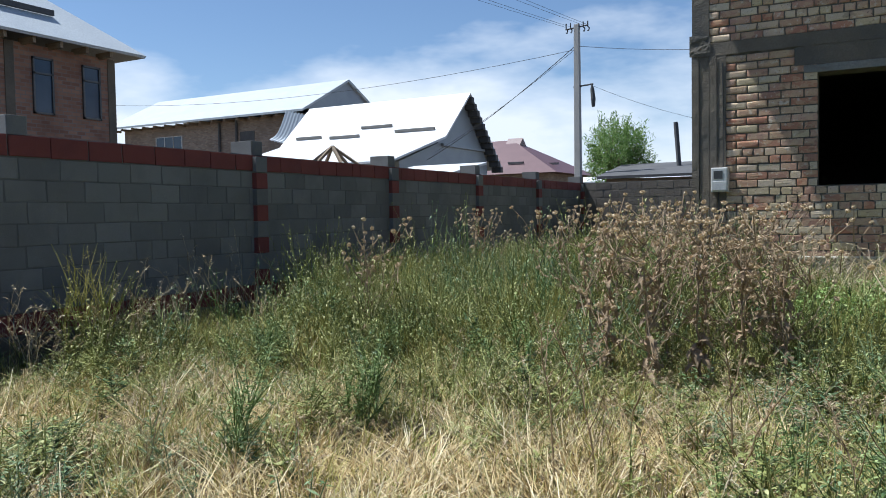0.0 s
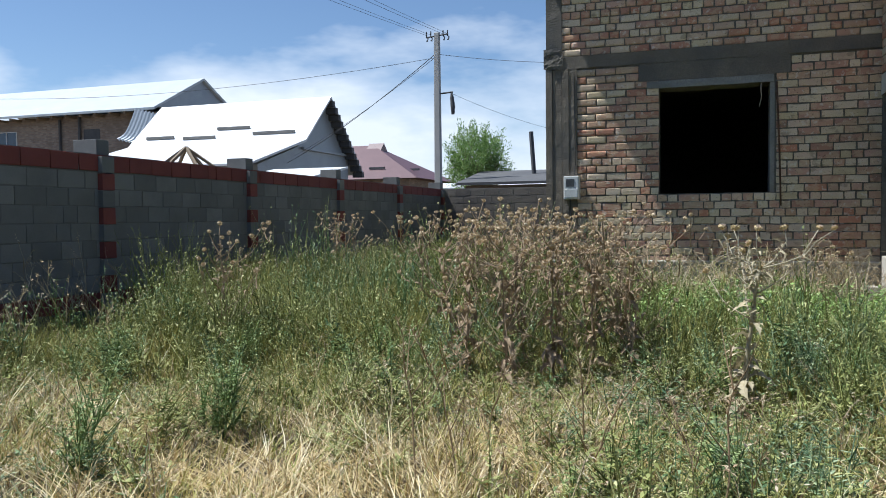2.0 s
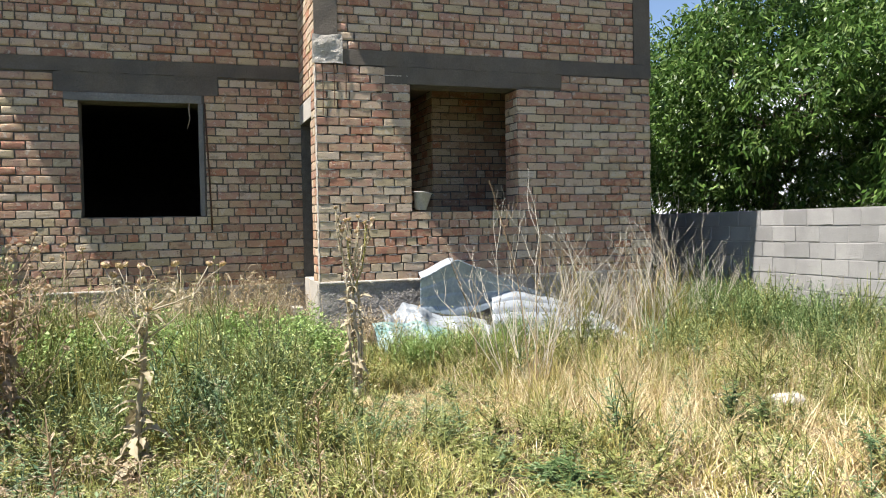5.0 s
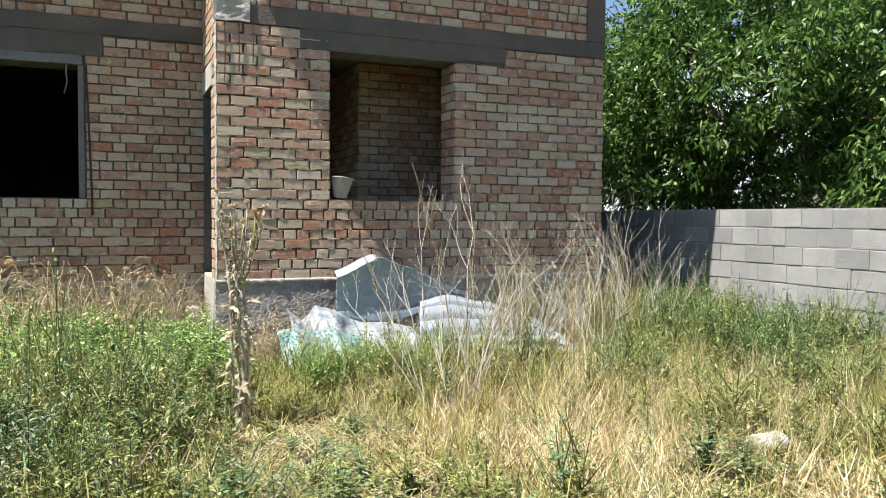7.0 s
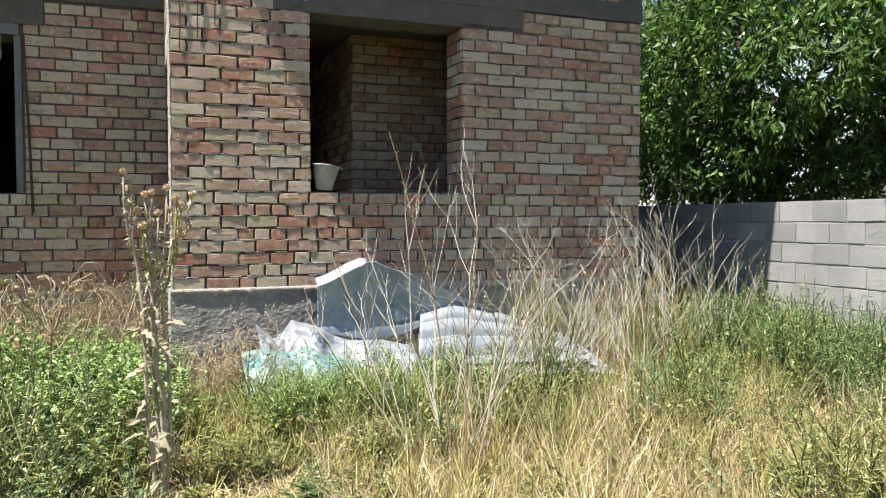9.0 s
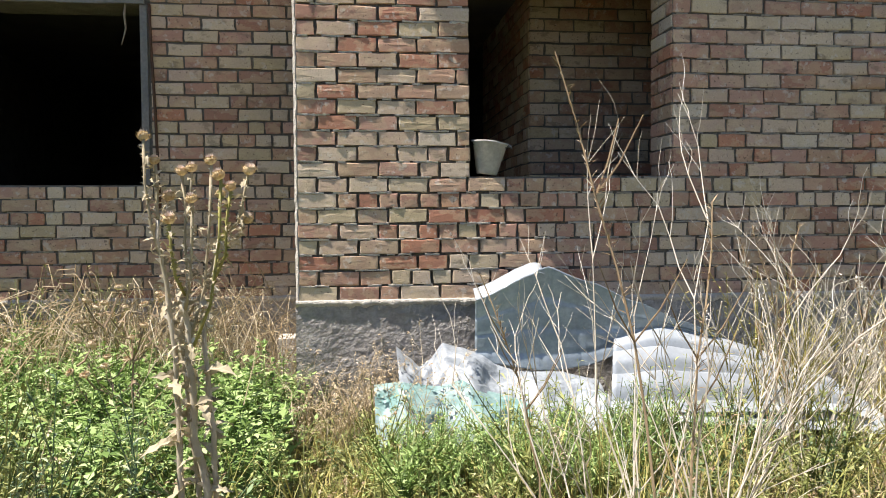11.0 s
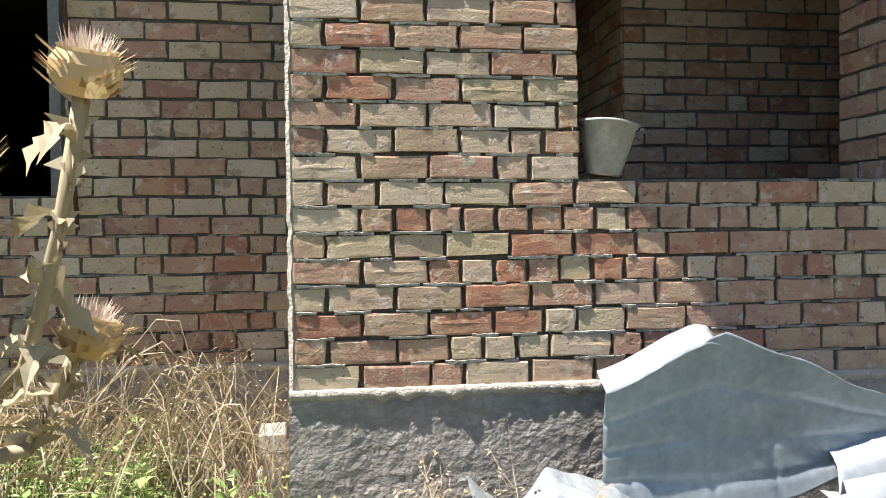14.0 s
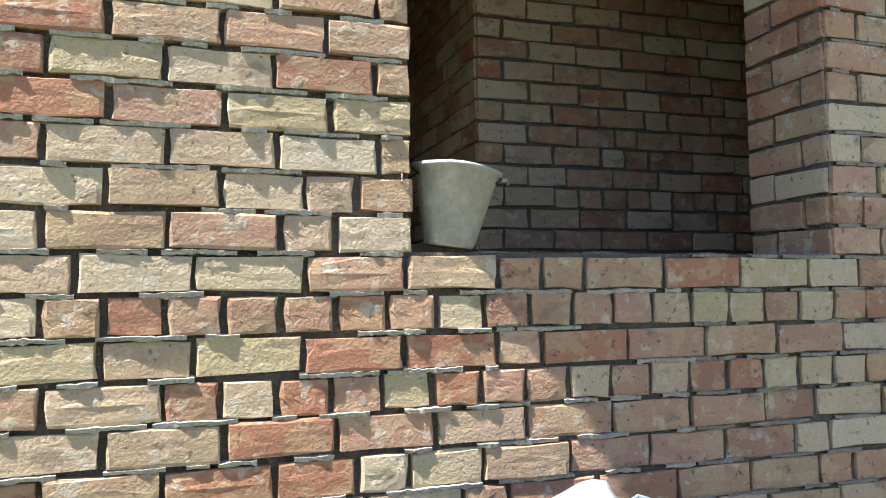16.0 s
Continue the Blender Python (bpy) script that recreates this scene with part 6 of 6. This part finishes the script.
# ---- trees ----
def tree(name, at, trunk_h, crown, leaf_len, leaf_w, n_twigs, per_twig, mat, seed, label, droop=0.5, upward=0.2):
    """Trunk, limbs and a crown of lance leaves on twigs. crown: centre height, radii."""
    rng = np.random.default_rng(seed)
    t_ = thing(name, label, "tree", (at[0], at[1], -0.05))
    cz, rx, ry, rz = crown
    bm = bmesh.new()
    bm_tube(bm, [(0, 0, 0), (0.05, 0.02, trunk_h * 0.5), (0.0, 0.05, trunk_h), (0.1, 0, cz)], [0.16, 0.13, 0.11, 0.06], 9)
    part("trunk", bm, M_BARK, t_, "", True)
    ends = []
    for k in range(13):
        a, b = rng.uniform(0, 6.283), rng.uniform(-0.5, 0.9)
        e = Vector((rx * 0.75 * math.cos(a) * math.cos(b), ry * 0.75 * math.sin(a) * math.cos(b), cz + rz * 0.75 * math.sin(b)))
        s = Vector((0, 0.03, trunk_h + (cz - trunk_h) * rng.uniform(0, 0.9)))
        mid = s.lerp(e, 0.5) + Vector((0, 0, 0.25))
        bm = bmesh.new()
        bm_tube(bm, [s, mid, e], [0.055, 0.035, 0.012], 6)
        part("limb", bm, M_BARK, t_, "", True)
        ends.append(e)
    d = rng.normal(size=(n_twigs, 3))
    d /= np.linalg.norm(d, axis=1)[:, None]
    rad = rng.uniform(0.35, 1.0, n_twigs) ** 0.5 * (0.82 + 0.28 * np.sin(d[:, 0] * 5 + seed) * np.cos(d[:, 2] * 6 + d[:, 1] * 4))
    c = d * rad[:, None] * np.array([rx, ry, rz]) + np.array([0, 0, cz])
    tw = d * np.array([1, 1, upward]) + rng.normal(0, 0.4, (n_twigs, 3)) + np.array([0, 0, upward])
    tw /= np.linalg.norm(tw, axis=1)[:, None]
    n = n_twigs * per_twig
    ti = np.repeat(np.arange(n_twigs), per_twig)
    pos = c[ti] + tw[ti] * rng.uniform(-0.28, 0.28, n)[:, None] + rng.normal(0, 0.05, (n, 3))
    out = tw[ti] * 0.5 + rng.normal(0, 0.6, (n, 3)) + np.array([0, 0, -droop])
    out /= np.linalg.norm(out, axis=1)[:, None]
    side = np.cross(out, rng.normal(size=(n, 3)))
    side /= np.linalg.norm(side, axis=1)[:, None]
    ln = leaf_len * rng.uniform(0.6, 1.25, n)[:, None]
    wd = leaf_w * rng.uniform(0.7, 1.2, n)[:, None] * 0.5
    v_ = np.stack([pos, pos + out * ln * 0.45 + side * wd, pos + out * ln + np.array([0, 0, -0.15]) * ln, pos + out * ln * 0.45 - side * wd], 1).reshape(-1, 3)
    ob = new("crown", array_mesh("crown", v_, np.arange(len(v_)).reshape(-1, 4), mat))
    ob.parent = t_
    return t_


tree("fruit_tree", (8.5, 2.6), 1.0, (3.4, 2.6, 3.4, 3.0), 0.14, 0.046, 2600, 26, M_TREE_LEAF, 1, "broad dark green fruit tree behind the block wall")
tree("fruit_tree", (9.3, -1.4), 1.0, (3.4, 2.6, 2.9, 2.9), 0.14, 0.046, 1900, 26, M_TREE_LEAF, 2, "dark green fruit tree beyond the block wall")
tree("fruit_tree", (8.0, 7.2), 1.0, (3.4, 2.4, 3.0, 2.9), 0.14, 0.046, 1500, 24, M_TREE_LEAF, 3, "dark green fruit tree behind the house")
tree("willow", (-9.35, 16.6), 1.6, (3.15, 1.2, 1.2, 1.5), 0.16, 0.03, 520, 24, M_WILLOW, 4, "feathery pale green young willow by the pole", -0.5, 1.2)
tree("willow", (-8.0, 30.0), 1.6, (3.6, 1.0, 1.0, 1.0), 0.14, 0.03, 150, 20, M_WILLOW, 6, "distant small tree above the sheds", 0.0, 0.8)

# ---- masonry pieces ----
ROWS_B = [0.78 + k * PITCH for k in range(25)]
MATS = (M_BRICK, M_BRICKS)
BH_ = PITCH - JOINT
lay(wall_b, courses(XB, 0.78, 25, PITCH, 0.237, 0.113, 3, [(W2[0], W2[1], SILL - 0.01, 3.3), (0.78, 3.0, 3.02, 3.3)], (4, 6), 0.16), FACE_B, BH_, MATS, (1.0, 1.45), 300, proud=lambda u: 0.021 if u < 1.3 else 0.014, seed=1)
up = courses(XB - 0.48, BEAM1 + 0.006, 23, PITCH, 0.237, 0.113, 4, [], (3, 9, 15), 0.28)
lay(wall_b, up, Matrix.Translation((0.25, 0, 0)), BH_, MATS, None, 0, seed=2)
lay(wall_a, courses(-XA - 0.4, 0.683, 26, PITCH, 0.237, 0.113, 5, [(hole_a[0] - 0.4, hole_a[1] - 0.4 + 0.07, SILL - 0.01, 3.3), (0.78, 2.57, 2.97, 3.3)], (6, 8, 12), 0.36), Matrix.Translation((XA + 0.4, YA, 0)), BH_, MATS, (2.6, 1.5), 300, seed=3)
lay(wall_a, courses(-XA - 0.2, BEAM1 + 0.006, 23, PITCH, 0.237, 0.113, 6, [], (2, 5, 8, 11, 14), 0.36), Matrix.Translation((XA + 0.2, YA, 0)), BH_, MATS, None, 0, seed=4)
lay(wall_s, courses(YA - 0.012, 0.78, 49, PITCH, 0.237, 0.113, 7, [(0.0, 0.8, 0.5, 2.7), (0.0, 0.86, 2.6, 2.88)], (5, 11), 0.14), SIDE_B, BH_, MATS, (0.9, 1.4), 200, seed=5)
lay(wall_b, courses(T, SILL + 0.002, 15, PITCH, 0.237, 0.113, 8, [], (), 0.3), Matrix.Translation((W2[1], T, 0)) @ Matrix.Rotation(radians(-90), 4, "Z"), BH_, MATS, (0, 1.5), 60, seed=6)
lay(partition, courses(2.1, 0.78, 25, PITCH, 0.237, 0.113, 9, [], (5, 11), 0.25), Matrix.Translation((1.78, 1.35, 0)), BH_, MATS, (0.6, 1.9), 200, seed=7)
lay(partition, courses(2.2, 0.78, 25, PITCH, 0.237, 0.113, 10, [], (), 0.14), Matrix.Translation((1.78, 3.55, 0)) @ Matrix.Rotation(radians(-90), 4, "Z"), BH_, MATS, (2.0, 1.9), 90, seed=8)


# mortar pressed out of the bed joints
def squeezed(x0, x1, rows, seed, amount, out=0.006):
    rng = random.Random(seed)
    bm = bmesh.new()
    for z in rows:
        x = x0
        while x < x1:
            run = min(rng.uniform(0.04, 0.22), x1 - x)
            if rng.random() < amount:
                n = max(2, int(run / 0.011))
                prev = None
                for k in range(n + 1):
                    t = k / n
                    xx = x + run * t
                    o = (0.002 + 0.009 * abs(noise.noise((xx * 23, z * 9, seed)))) * math.sin(math.pi * min(max(t, 0.04), 0.96)) ** 0.4
                    hgt = 0.006 + 0.013 * abs(noise.noise((xx * 55, z * 5, seed + 4)))
                    zz = z - JOINT / 2 + 0.004 * noise.noise((xx * 19, z, seed))
                    row = [bm.verts.new((xx, 0.01, zz + hgt)), bm.verts.new((xx, -out - o, zz + hgt * 0.4)), bm.verts.new((xx, 0.002 - out - o, zz - hgt * 0.7)), bm.verts.new((xx, 0.01, zz - hgt))]
                    if prev:
                        for i in range(3):
                            bm.faces.new((prev[i], row[i], row[i + 1], prev[i + 1]))
                    prev = row
            x += run + rng.uniform(0.005, 0.12)
    return bm


# same mortar toned paler where sun falls, greyer along the shaded stretch
for x0, x1, r0_, r1_, amount, out, mat in ((0.01, 1.05, 0, 25, 0.9, 0.0215, M_MORTAR_LIGHT), (1.05, 1.3, 0, 8, 0.9, 0.0215, M_MORTAR_LIGHT), (1.3, 1.9, 0, 8, 0.8, 0.013, M_MORTAR_LIGHT),
                                        (1.9, 4.23, 0, 9, 0.85, 0.012, M_MORTAR_MID), (2.43, 4.23, 9, 25, 0.85, 0.012, M_MORTAR_MID)):
    ob = part("mortar_ridges", squeezed(x0, x1, [0.78 + k * PITCH for k in range(r0_, r1_)], 2 + r1_ + int(x0 * 10), amount, out), mat, wall_b)
    ob["kind"] = "stuff"
bm = squeezed(XA + 0.42, -0.02, [0.683 + k * PITCH for k in range(0, 9)], 9, 0.7)
bmesh.ops.translate(bm, verts=bm.verts, vec=(0, YA, 0))
ob = part("mortar_ridges", bm, M_MORTAR_MID, wall_a)
ob["kind"] = "stuff"

# cinder blocks
def bond(length, z0, n, seed):
    return courses(length, z0, n, BP, BL, BL / 2, seed, [], (), 0.03, 0.012)


M_L = Matrix.Translation((XL, -14, 0)) @ Matrix.Rotation(radians(90), 4, "Z")
LEN_L = YC + 14
lay(wall_l, bond(LEN_L, 0.46, 7, 1), M_L, BH, (M_BLOCK, M_BLOCKS), (13.5, 1.1), 300, "block", 0.006, 0.002, 11, 0.05, 0.002)
lay(wall_l, bond(LEN_L, 1.862, 1, 2), M_L, 0.19, (M_RED, M_REDS), (13, 1.9), 60, "block", 0.014, 0.002, 12, 0.05, 0.002)
lay(wall_l, bond(LEN_L, 0.26, 1, 3), M_L, BH, (M_RED, M_REDS), (13, 0.3), 60, "block", 0.01, 0.002, 13, 0.05, 0.002)
lay(wall_c, bond(11, 0.26, 9, 4), Matrix.Translation((XL, YC, 0)), BH, (M_BLOCK_BROWN, M_BLOCKS), (3, 1.7), 140, "block", 0.006, 0.003, 14, 0.05, 0.003)
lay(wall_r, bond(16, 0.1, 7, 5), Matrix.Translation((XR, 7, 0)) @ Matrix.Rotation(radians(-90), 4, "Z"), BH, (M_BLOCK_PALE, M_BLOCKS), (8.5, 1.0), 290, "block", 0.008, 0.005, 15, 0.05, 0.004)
